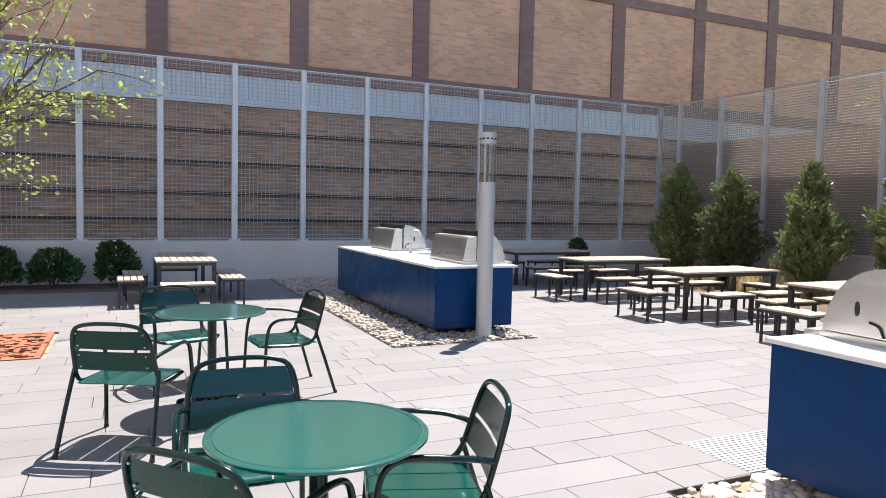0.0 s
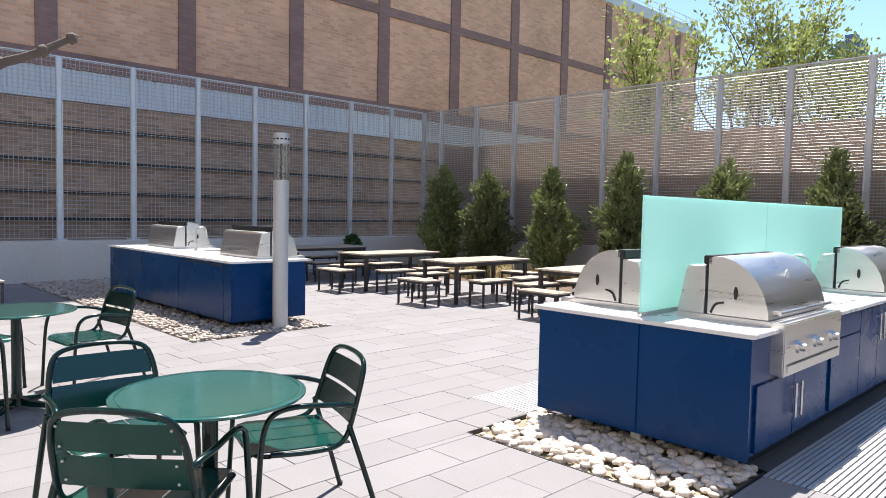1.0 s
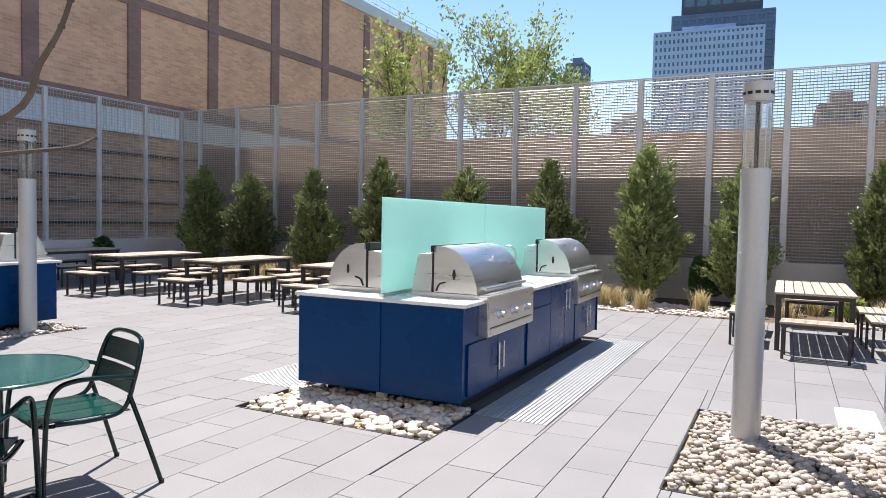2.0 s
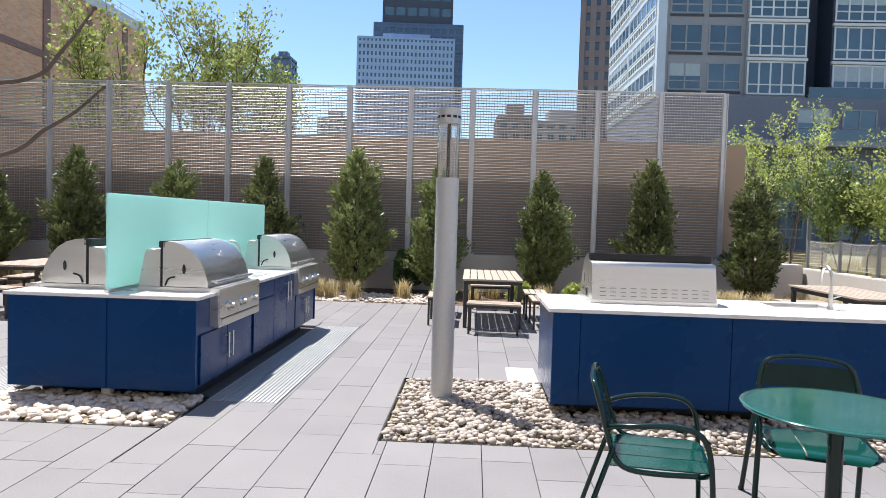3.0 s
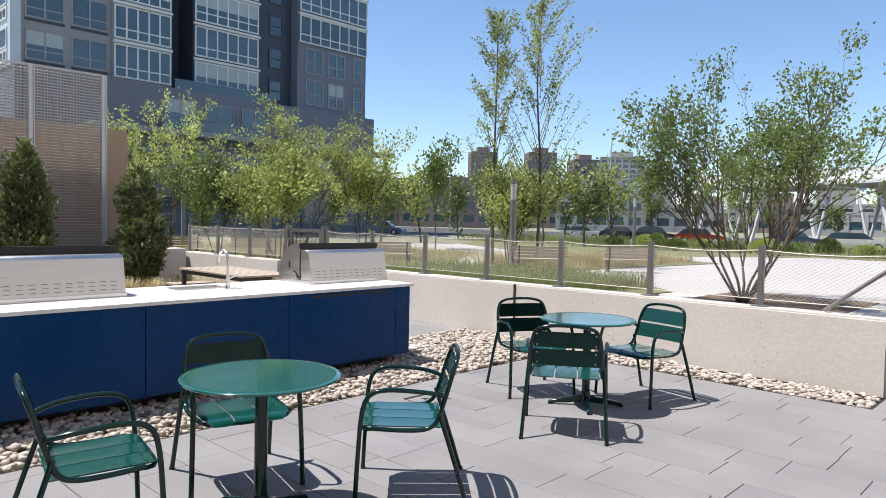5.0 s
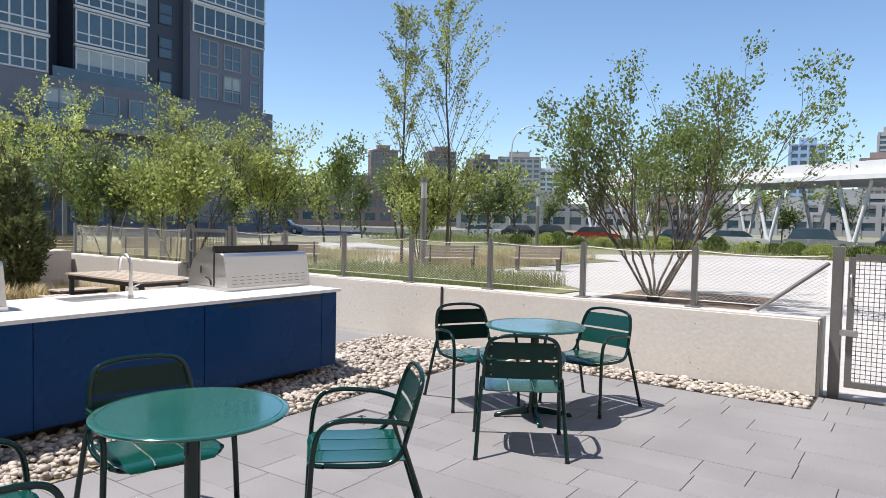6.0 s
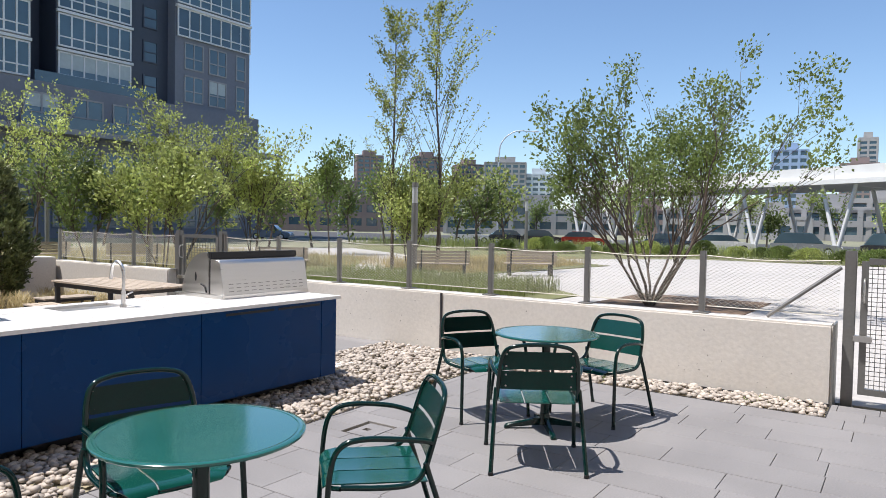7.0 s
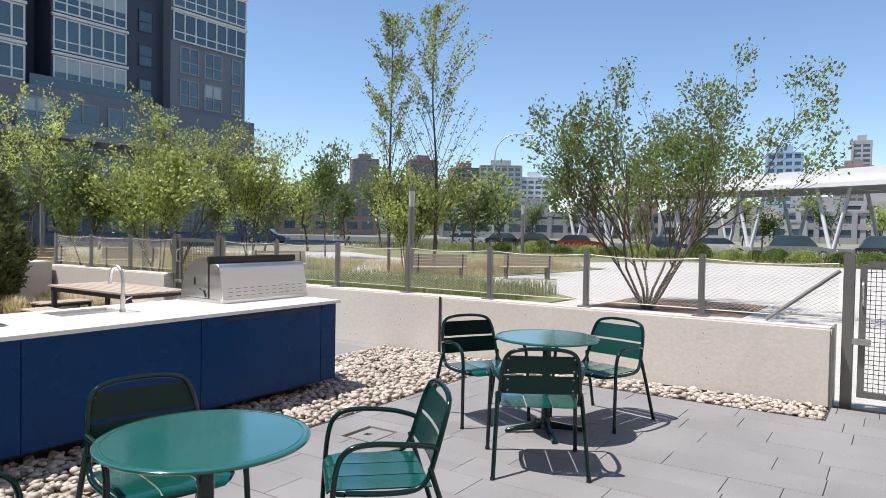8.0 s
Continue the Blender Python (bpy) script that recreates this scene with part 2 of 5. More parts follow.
def spline(pts, steps=6, closed=False):
    pts = [Vector(p) for p in pts]
    n = len(pts)
    out = []
    for i in range(n if closed else n - 1):
        p0 = pts[(i - 1) % n] if closed or i > 0 else pts[0] * 2 - pts[1]
        p1, p2 = pts[i], pts[(i + 1) % n]
        p3 = pts[(i + 2) % n] if closed or i + 2 < n else pts[-1] * 2 - pts[-2]
        for k in range(steps):
            t = k / steps
            out.append(0.5 * (2 * p1 + (p2 - p0) * t + (2 * p0 - 5 * p1 + 4 * p2 - p3) * t * t + (3 * p1 - p0 - 3 * p2 + p3) * t ** 3))
    if not closed:
        out.append(pts[-1])
    return out


def tube(bm, pts, r, n=8, r_end=None, closed=False):
    pts = [Vector(p) for p in pts]
    rings, side = [], None
    for i, p in enumerate(pts):
        d = (pts[(i + 1) % len(pts)] - pts[i - 1]) if closed or 0 < i < len(pts) - 1 else (pts[1] - pts[0] if i == 0 else pts[-1] - pts[-2])
        d.normalize()
        if side is None:
            side = d.orthogonal().normalized()
        side = (side - d * side.dot(d))
        side = side.normalized() if side.length > 1e-6 else d.orthogonal().normalized()
        up = d.cross(side)
        rr = r if r_end is None else r + (r_end - r) * i / max(1, len(pts) - 1)
        rings.append([bm.verts.new(p + (side * math.cos(2 * math.pi * k / n) + up * math.sin(2 * math.pi * k / n)) * rr) for k in range(n)])
    for i in range(len(rings) if closed else len(rings) - 1):
        a, b = rings[i], rings[(i + 1) % len(rings)]
        for k in range(n):
            bm.faces.new((a[k], a[(k + 1) % n], b[(k + 1) % n], b[k]))
    if not closed:
        bm.faces.new(list(reversed(rings[0])))
        bm.faces.new(rings[-1])
    return bm


def from_arrays(name, verts, faces, mat, smooth=False):
    me = bpy.data.meshes.new(name)
    me.from_pydata(verts, [], faces)
    me.materials.append(mat)
    if smooth:
        me.shade_smooth()
    return me


# ---- ground ----
solid("ground", boxm(-1500, 2500, -1500, 2500, -0.4, -0.1), M_GROUND, "wide dry green ground reaching the horizon", kind="structure")
PITS = [(-16.4, -8.45, 4.62, 6.62), (-3.95, -2.15, 4.7, 5.6), (-0.5, 7.72, 4.62, 6.62), (7.15, 7.72, 1.1, 4.62)]
BED_Y = 12.8
patio = solid("pavement", boxm(-16.42, 7.75, -9, 15.7, -0.1, -0.035), M_JOINT, "patio base of dark joint sand", kind="structure")


# ---- tall mesh fences on low concrete walls ----
def low_wall(name, x0, x1, y0, y1, top, label):
    return solid(name, boxm(x0, x1, y0, y1, -0.09, top, bevel=0.02), M_CONCRETE, label, kind="structure")


low_wall("wall_north", -16.98, -16.42, -9, 16.2, 0.85, "low grey concrete wall under the tall mesh fence")
low_wall("wall_east", -16.42, 7.7, 15.68, 16.2, 0.85, "low grey concrete wall behind the evergreen shrubs")


def post_mesh(height):
    bm = bmesh.new()
    prism(bm, [(-0.055, -0.05), (-0.04, -0.05), (-0.04, -0.012), (0.04, -0.012), (0.04, -0.05), (0.055, -0.05),
               (0.055, 0.05), (0.04, 0.05), (0.04, 0.012), (-0.04, 0.012), (-0.04, 0.05), (-0.055, 0.05)], 0, height, "z")
    return put_mesh(bm, "post", M_GALV)


def plate_mesh():
    bm = boxm(-0.13, 0.13, -0.11, 0.11, 0, 0.02, bevel=0.004)
    for x in (-0.1, 0.1):
        for y in (-0.08, 0.08):
            cyl(bm, x, y, 0.02, 0.045, 0.014, n=8)
    return put_mesh(bm, "base_plate", M_GALV)


def wire_panel(width, height, step, upright, level):
    """Woven grid of upright and heavier level wires in a light frame, in the x-z plane."""
    bm = bmesh.new()
    nx, nz = round(width / step), round(height / step)
    for i in range(1, nx):
        x = -width / 2 + i * width / nx
        box(bm, x - upright / 2, x + upright / 2, -upright / 2, upright / 2, 0, height)
    for k in range(1, nz):
        z = k * height / nz
        y = upright / 2 + level / 2
        prism(bm, [(y - level / 2, z), (y, z - level / 2), (y + level / 2, z), (y, z + level / 2)], -width / 2, width / 2, "x")
    f = 0.018
    for x in (-width / 2, width / 2):
        box(bm, x - f / 2, x + f / 2, -f / 2, f, 0, height)
    for z in (0, height):
        box(bm, -width / 2, width / 2, -f / 2, f, z - f / 2, z + f / 2)
    return put_mesh(bm, "mesh_panel", M_MESH)


POST, PLATE = post_mesh(3.88), plate_mesh()
N_POSTS = [0.85 + 1.52 * i for i in range(-5, 10)] + [15.87]
E_POSTS = [-15.93] + [-14.46 + 1.451 * i for i in range(0, 15)]
fence_n = thing("fence", pose(-16.7, 0, 0.85), "tall galvanised mesh fence on a concrete wall", "fence", "tall mesh fences")
fence_e = thing("fence", pose(0, 15.9, 0.85), "tall galvanised mesh fence in front of a tan wall", "fence", "tall mesh fences")
PN, PE = wire_panel(1.4, 3.8, 0.09, 0.007, 0.011), wire_panel(1.33, 3.8, 0.062, 0.009, 0.026)
PC = wire_panel(0.62, 3.8, 0.062, 0.009, 0.026)
for y in N_POSTS:
    shared("post", POST, fence_n, pose(0, y, 0, 0, 0, 90))
    shared("base_plate", PLATE, fence_n, pose(0, y, 0, 0, 0, 90))
for a, b in zip(N_POSTS, N_POSTS[1:]):
    shared("mesh_panel", PN, fence_n, pose(0, (a + b) / 2, 0.05, 0, 0, 90))
for x in E_POSTS:
    shared("post", POST, fence_e, pose(x, 0, 0))
    shared("base_plate", PLATE, fence_e, pose(x, 0, 0))
for a, b in zip(E_POSTS, E_POSTS[1:]):
    shared("mesh_panel", PE, fence_e, pose((a + b) / 2, 0, 0.05))
shared("mesh_panel", PC, fence_e, pose(-16.33, 0, 0.05))
for name, fence, bm in (("top_rail", fence_n, boxm(-0.02, 0.02, -6.5, 15.9, 3.87, 3.89)), ("top_rail", fence_e, boxm(-16.7, 5.85, -0.02, 0.02, 3.87, 3.89))):
    part(name, bm, M_GALV, fence)

# unseen plain wall added behind the camera for warm bounce and reflections
solid("wall_bounce", boxm(-60, 40, -13, -12, -0.1, 24), M_BACKWALL, "unseen tall beige wall added for warm bounce and reflections", kind="structure", smooth=False)

# tan wall behind the east fence
solid("wall_tan", boxm(-16.2, 6.5, 16.24, 16.55, -0.09, 3.6, bevel=0.015), M_TAN, "tall plain tan rendered wall", kind="structure")

# ---- brick hall to the north ----
hall = thing("brick_hall", pose(-20, 0, 0), "long orange brick hall with purple brick piers", "building")
part("wall", boxm(-14, 0, -30, 40.9, 5.08, 12.2), M_BRICK, hall, "orange brick wall", False)
part("lower_wall", boxm(-14, -0.05, -30, 40.9, -0.1, 4.27), M_BRICKLOW, hall, "brown brick wall", False)
# unseen block above the wall, added for the shade it throws on the patio
part("added_shade_block", boxm(-14, -0.3, -30, 23.0, 12.2, 26.0), M_BRICK, hall, "unseen brick block added on top to shade the patio edge", False)
part("parapet", boxm(-14, 0.12, 23.0, 41.0, 12.2, 12.75), M_SIDING, hall, "pale metal parapet")
rail = bmesh.new()
for z in (12.95, 13.25):
    tube(rail, [(0.0, 23.2, z), (0.0, 40.9, z)], 0.025, 6)
for k in range(13):
    tube(rail, [(0.0, 23.4 + k * 1.45, 12.7), (0.0, 23.4 + k * 1.45, 13.27)], 0.025, 6)
part("roof_railing", rail, M_SIDING, hall)
for i in range(-10, 8):
    y = 13.22 + 3.6 * i
    part("brick_pier", boxm(0, 0.07, y - 0.25, y + 0.25, 5.5, 12.1), M_PURPLE, hall, "purple brick pier", False)
part("brick_band", boxm(0, 0.06, -30, 40.9, 5.09, 5.5), M_PURPLE, hall, "purple brick band", False)
part("brick_band", boxm(0, 0.055, -30, 40.9, 8.6, 8.92), M_PURPLE, hall, "purple brick band", False)
corr, yy = bmesh.new(), -30.0
cv = []
while yy < 40.9:
    cv += [(yy, 0.0), (yy + 0.10, 0.0), (yy + 0.13, 0.04), (yy + 0.21, 0.04)]
    yy += 0.24
prev = None
for y, d in cv:
    pair = (corr.verts.new((d, y, 4.45)), corr.verts.new((d, y, 5.07)))
    if prev:
        corr.faces.new((prev[0], pair[0], pair[1], prev[1]))
    prev = pair
part("siding", corr, M_SIDING, hall, "pale blue-grey corrugated metal band", False)
part("flashing", boxm(-0.04, 0.06, -30, 40.9, 4.275, 4.45), M_SIDING, hall, "pale metal flashing")
for z in (3.58, 2.74, 1.94, 1.25):
    part("ledge", boxm(-0.05, 0.06, -30, 40.9, z - 0.035, z + 0.035), M_DARKSTEEL, hall, "dark steel ledge", False)


# ---- south wall with cable-mesh fence and gates ----
low_wall("wall_south", 7.75, 8.05, 1.1, 10.35, 0.77, "low sunlit cast concrete wall with pinholes")
low_wall("wall_south_far", 7.75, 8.05, 11.8, 16.0, 0.77, "low sunlit cast concrete wall")
low_wall("wall_south_near", 7.75, 8.05, -9, -0.45, 0.77, "low cast concrete wall")
solid("trim", boxm(7.735, 7.752, 5.69, 5.72, -0.05, 0.765), M_DARKSTEEL, "dark joint strip in the concrete wall", kind="structure")
solid("trim", boxm(7.73, 8.07, 1.085, 1.102, -0.05, 0.78), M_POST, "steel end plate of the concrete wall", kind="structure")
holes = bmesh.new()
for _ in range(80):
    y, z, r = R.uniform(1.2, 10.2), R.uniform(0.08, 0.7), R.uniform(0.003, 0.007)
    bmesh.ops.create_circle(holes, cap_ends=True, segments=7, radius=r, matrix=Matrix.Translation((7.748, y, z)) @ Matrix.Rotation(radians(-90), 4, "Y"))
tagged(new("pinhole", put_mesh(holes, "pinhole", M_TOE)), "small air holes in the cast concrete", kind="stuff")

S_POSTS = [1.04 + 1.335 * i for i in range(0, 8)]
S_FAR = [11.76 + 1.4 * i for i in range(0, 4)]


def cable_panel(width, height, cell):
    """Diamond cable mesh between two ropes, in the y-z plane; the upper rope sags."""
    bm = bmesh.new()
    steep = 0.62
    for s0 in np.arange(-height / steep, width + height / steep, cell):
        for sl in (steep, -steep):
            a, b = s0, s0 + height / sl
            lo, hi = max(0, min(a, b)), min(width, max(a, b))
            if hi - lo > 0.02:
                z0, z1 = sl * (lo - s0), sl * (hi - s0)
                tube(bm, [(0, lo - width / 2, z0), (0, hi - width / 2, z1)], 0.0017, 3)
    for z, sag in ((0, 0), (height, 0.03)):
        tube(bm, [(0, s - width / 2, z - sag * math.sin(math.pi * s / width)) for s in np.linspace(0, width, 9)], 0.006, 5)
    return put_mesh(bm, "cable_mesh", M_CABLE)


fence_s = thing("fence", pose(7.92, 0, 0.77), "low cable-mesh fence with steel posts on the concrete wall", "fence")
SPOST = put_mesh(boxm(-0.03, 0.03, -0.03, 0.03, 0, 0.68, bevel=0.004), "post", M_POST)
SPLATE = put_mesh(boxm(-0.09, 0.09, -0.08, 0.08, 0, 0.015, bevel=0.003), "base_plate", M_POST)
CABLE = cable_panel(1.27, 0.55, 0.062)
for group in (S_POSTS[1:], S_FAR):
    for y in group:
        shared("post", SPOST, fence_s, pose(0, y, 0))
        shared("base_plate", SPLATE, fence_s, pose(0, y, 0))
for group in (S_POSTS, S_FAR):
    for a, b in zip(group, group[1:]):
        shared("cable_mesh", CABLE, fence_s, pose(0, (a + b) / 2, 0.08))
part("brace", tube(bmesh.new(), [(0, 1.72, 0.02), (0, 1.06, 0.56)], 0.022, 6), M_POST, fence_s)


def gate(y0, y1, label):
    """Framed gate in the line of the south wall between y0 and y1."""
    g = thing("metal_gate", pose(7.92, y0, 0), label, "gate", "mesh gates")
    w = y1 - y0
    for y in (0.0, w):
        part("gate_post", boxm(-0.05, 0.05, y - 0.05, y + 0.05, -0.09, 1.5, bevel=0.006), M_POST, g)
    fr = bmesh.new()
    for y in (0.12, w - 0.12):
        box(fr, -0.025, 0.025, y - 0.03, y + 0.03, 0.1, 1.4)
    for z in (0.1, 1.37):
        box(fr, -0.025, 0.025, 0.15, w - 0.15, z, z + 0.06)
    part("gate_frame", fr, M_POST, g)
    ms = bmesh.new()
    k = 0.16
    while k < w - 0.14:
        box(ms, -0.003, 0.003, k - 0.003, k + 0.003, 0.15, 1.38)
        k += 0.045
    k = 0.2
    while k < 1.36:
        box(ms, -0.003, 0.003, 0.15, w - 0.15, k - 0.003, k + 0.003)
        k += 0.045
    part("mesh_infill", ms, M_POST, g)
    part("latch", boxm(-0.09, -0.04, w - 0.2, w - 0.04, 0.62, 0.68, bevel=0.008), M_STEEL, g)
    part("handle", tube(bmesh.new(), spline([(-0.03, w - 0.12, 1.0), (-0.09, w - 0.12, 1.03), (-0.09, w - 0.12, 1.2), (-0.03, w - 0.12, 1.23)]), 0.01, 8), M_STEEL, g)
    return g


gate(-0.35, 0.98, "grey steel gate with wire infill beside the wall end")
gate(10.46, 11.68, "grey steel gate with wire infill in the far fence")


# ---- furniture ----
def rounded(w, d, r, n=5):
    out = []
    for cx, cy, a0 in ((w / 2 - r, d / 2 - r, 0), (-w / 2 + r, d / 2 - r, 90), (-w / 2 + r, -d / 2 + r, 180), (w / 2 - r, -d / 2 + r, 270)):
        out += [(cx + r * math.cos(radians(a0 + 90 * k / n)), cy + r * math.sin(radians(a0 + 90 * k / n))) for k in range(n + 1)]
    return out


def curved_slat(z0, z1, half, lean0, lean1, bow, thick=0.004, n=10):
    """A back slat bowed round the sitter, between two heights."""
    bm = bmesh.new()
    grid = []
    for j in range(5):
        v = j / 4
        row = []
        for i in range(n + 1):
            u = -1 + 2 * i / n
            x = lean0 + (lean1 - lean0) * v - bow * (1 - u * u)
            row.append(bm.verts.new((x, u * half, z0 + (z1 - z0) * v)))
        grid.append(row)
    for j in range(4):
        for i in range(n):
            bm.faces.new((grid[j][i], grid[j][i + 1], grid[j + 1][i + 1], grid[j + 1][i]))
    bmesh.ops.solidify(bm, geom=bm.faces[:], thickness=thick)
    return bm


def make_chair():
    """Stacking armchair that faces +x, its origin on the floor under the seat."""
    c = thing("garden_armchair", pose(0, 0, 0), "glossy dark green metal slatted armchair beside a round table", "chair", "green armchairs")
    for s in (-1, 1):
        arm = spline([(0.235, s * 0.275, 0.0), (0.222, s * 0.268, 0.3), (0.205, s * 0.262, 0.52), (0.165, s * 0.262, 0.615), (0.07, s * 0.262, 0.645),
                      (-0.1, s * 0.258, 0.635), (-0.2, s * 0.235, 0.615), (-0.235, s * 0.222, 0.60)], 5)
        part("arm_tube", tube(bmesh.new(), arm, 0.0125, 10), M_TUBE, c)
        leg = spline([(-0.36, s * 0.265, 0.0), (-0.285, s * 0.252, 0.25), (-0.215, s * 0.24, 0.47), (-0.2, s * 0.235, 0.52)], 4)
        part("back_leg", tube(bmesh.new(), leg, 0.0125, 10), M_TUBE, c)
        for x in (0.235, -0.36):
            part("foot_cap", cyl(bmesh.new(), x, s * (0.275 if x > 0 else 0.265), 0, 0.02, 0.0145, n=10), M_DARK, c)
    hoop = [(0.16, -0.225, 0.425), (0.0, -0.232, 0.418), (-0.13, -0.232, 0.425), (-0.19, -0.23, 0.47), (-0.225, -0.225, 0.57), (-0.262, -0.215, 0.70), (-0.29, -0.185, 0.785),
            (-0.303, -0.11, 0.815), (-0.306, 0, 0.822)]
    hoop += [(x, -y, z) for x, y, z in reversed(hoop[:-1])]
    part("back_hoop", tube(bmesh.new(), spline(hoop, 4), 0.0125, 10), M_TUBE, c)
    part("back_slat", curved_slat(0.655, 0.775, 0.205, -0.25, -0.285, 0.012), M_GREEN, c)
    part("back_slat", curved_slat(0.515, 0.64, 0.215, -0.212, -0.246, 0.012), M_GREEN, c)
    for k, (y0, y1) in enumerate(((-0.215, -0.077), (-0.069, 0.069), (0.077, 0.215))):
        bm = bmesh.new()
        prof = [(-0.215, 0.432), (-0.12, 0.434), (0.05, 0.437), (0.16, 0.44), (0.205, 0.436), (0.228, 0.422), (0.236, 0.405)]
        rows = []
        for i, (x, z) in enumerate(prof):
            inset = (0.0, 0.0, 0, 0, 0.012, 0.03, 0.045)[i] if k != 1 else 0
            a, b = y0 + (inset if k == 0 else 0), y1 - (inset if k == 2 else 0)
            rows.append([bm.verts.new((x, a, z)), bm.verts.new((x, (a + b) / 2, z - 0.003)), bm.verts.new((x, b, z))])
        for p, q in zip(rows, rows[1:]):
            for i in range(2):
                bm.faces.new((p[i], q[i], q[i + 1], p[i + 1]))
        bmesh.ops.recalc_face_normals(bm, faces=bm.faces[:])
        bmesh.ops.solidify(bm, geom=bm.faces[:], thickness=0.006)
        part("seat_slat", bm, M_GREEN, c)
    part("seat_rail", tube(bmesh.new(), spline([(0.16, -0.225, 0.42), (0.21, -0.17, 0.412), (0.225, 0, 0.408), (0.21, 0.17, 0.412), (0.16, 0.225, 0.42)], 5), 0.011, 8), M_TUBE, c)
    for s in (-1, 1):
        for z, x in ((0.54, -0.222), (0.615, -0.243), (0.675, -0.258), (0.755, -0.281)):
            bm = bmesh.new()
            bmesh.ops.create_uvsphere(bm, u_segments=8, v_segments=5, radius=0.006, matrix=Matrix.Translation((x - 0.006, s * 0.185, z)))
            part("rivet", bm, M_STEEL, c)
    for ob in c.children:
        ob.data.transform(Matrix.Diagonal((1.09, 1.21, 1.065, 1)))
    return c


def make_table():
    t = thing("round_table", pose(0, 0, 0), "round dark green metal cafe table on a cross foot", "table", "round green tables")
    bm = bmesh.new()
    prof = [(0, 0.74), (0.419, 0.74), (0.421, 0.737), (0.424, 0.737), (0.426, 0.7405), (0.45, 0.7405), (0.455, 0.737), (0.455, 0.729), (0.45, 0.725), (0, 0.726)]
    n = 64
    rings = []
    for r, z in prof:
        rings.append([bm.verts.new((0, 0, z))] if r == 0 else [bm.verts.new((r * math.cos(2 * math.pi * k / n), r * math.sin(2 * math.pi * k / n), z)) for k in range(n)])
    for a, b in zip(rings, rings[1:]):
        for k in range(n):
            q = [a[k % len(a)], a[(k + 1) % len(a)], b[(k + 1) % len(b)], b[k % len(b)]]
            q = [v for i, v in enumerate(q) if v not in q[:i]]
            bm.faces.new(q)
    bmesh.ops.recalc_face_normals(bm, faces=bm.faces[:])
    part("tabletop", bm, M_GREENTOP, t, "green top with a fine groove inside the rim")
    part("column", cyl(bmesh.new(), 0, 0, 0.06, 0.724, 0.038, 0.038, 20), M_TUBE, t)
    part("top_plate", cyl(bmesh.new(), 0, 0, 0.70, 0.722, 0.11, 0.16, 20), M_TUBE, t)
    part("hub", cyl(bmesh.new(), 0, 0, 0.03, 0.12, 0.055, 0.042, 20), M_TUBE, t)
    for k in range(4):
        bm = bmesh.new()
        prism(bm, [(0.03, 0.09), (0.34, 0.035), (0.36, 0.015), (0.36, 0.0), (0.32, 0.0), (0.30, 0.012), (0.03, 0.03)], -0.022, 0.022, "y")
        bmesh.ops.bevel(bm, geom=bm.edges[:], offset=0.005, segments=1, affect="EDGES")
        ob = part("foot", bm, M_TUBE, t)
        ob.matrix_basis = pose(0, 0, 0, 0, 0, 90 * k + 28)
    for ob in t.children:
        ob.data.transform(Matrix.Diagonal((TABLE_R, TABLE_R, 1.075, 1)))
    return t


TABLE_R = 0.94
table = make_table()
table.matrix_basis = pose(-3.44, 2.44, 0)
for x, y, a in ((-6.68, 2.38, 20), (1.89, 2.94, -20), (5.29, 2.985, 10)):
    copy_thing(table, pose(x, y, 0, 0, 0, a))
chair = make_chair()
chair.matrix_basis = pose(-3.58, 2.95, 0, 0, 0, -106)
for x, y, a in ((-4.14, 2.28, -4), (-3.35, 2.15, 132), (-7.06, 3.02, -84), (-7.52, 2.2, 18), (-6.05, 1.79, 153),
                (1.13, 3.21, -12), (2.08, 3.51, -105), (2.74, 2.72, 136), (5.36, 3.64, -120), (4.57, 2.73, 32), (5.92, 2.77, 167)):
    copy_thing(chair, pose(x, y, 0, 0, 0, a))


def slatted(parent, name, length, width, count, z, thick):
    gap = 0.012
    w = (width - gap * (count - 1)) / count
    me = put_mesh(boxm(-w / 2, w / 2, -length / 2, length / 2, 0, thick, bevel=0.004), name, M_SLAT)
    for i in range(count):
        shared(name, me, parent, pose(-width / 2 + w / 2 + i * (w + gap), 0, z))


def make_picnic_table():
    t = thing("outdoor_table", pose(0, 0, 0), "long timber-slat table on charcoal steel legs", "table", "long slatted tables")
    slatted(t, "slat", 2.1, 0.92, 8, 0.725, 0.028)
    fr = bmesh.new()
    for x in (-0.42, 0.42):
        box(fr, x - 0.02, x + 0.02, -0.99, 0.99, 0.665, 0.725)
    for y in (-0.95, 0, 0.95):
        box(fr, -0.40, 0.40, y - 0.02, y + 0.02, 0.67, 0.722)
    part("frame", fr, M_DARKSTEEL, t)
    for x in (-0.41, 0.41):
        for y in (-0.95, 0.95):
            part("leg", boxm(x - 0.03, x + 0.03, y - 0.03, y + 0.03, 0, 0.664, bevel=0.003), M_DARKSTEEL, t)
    return t


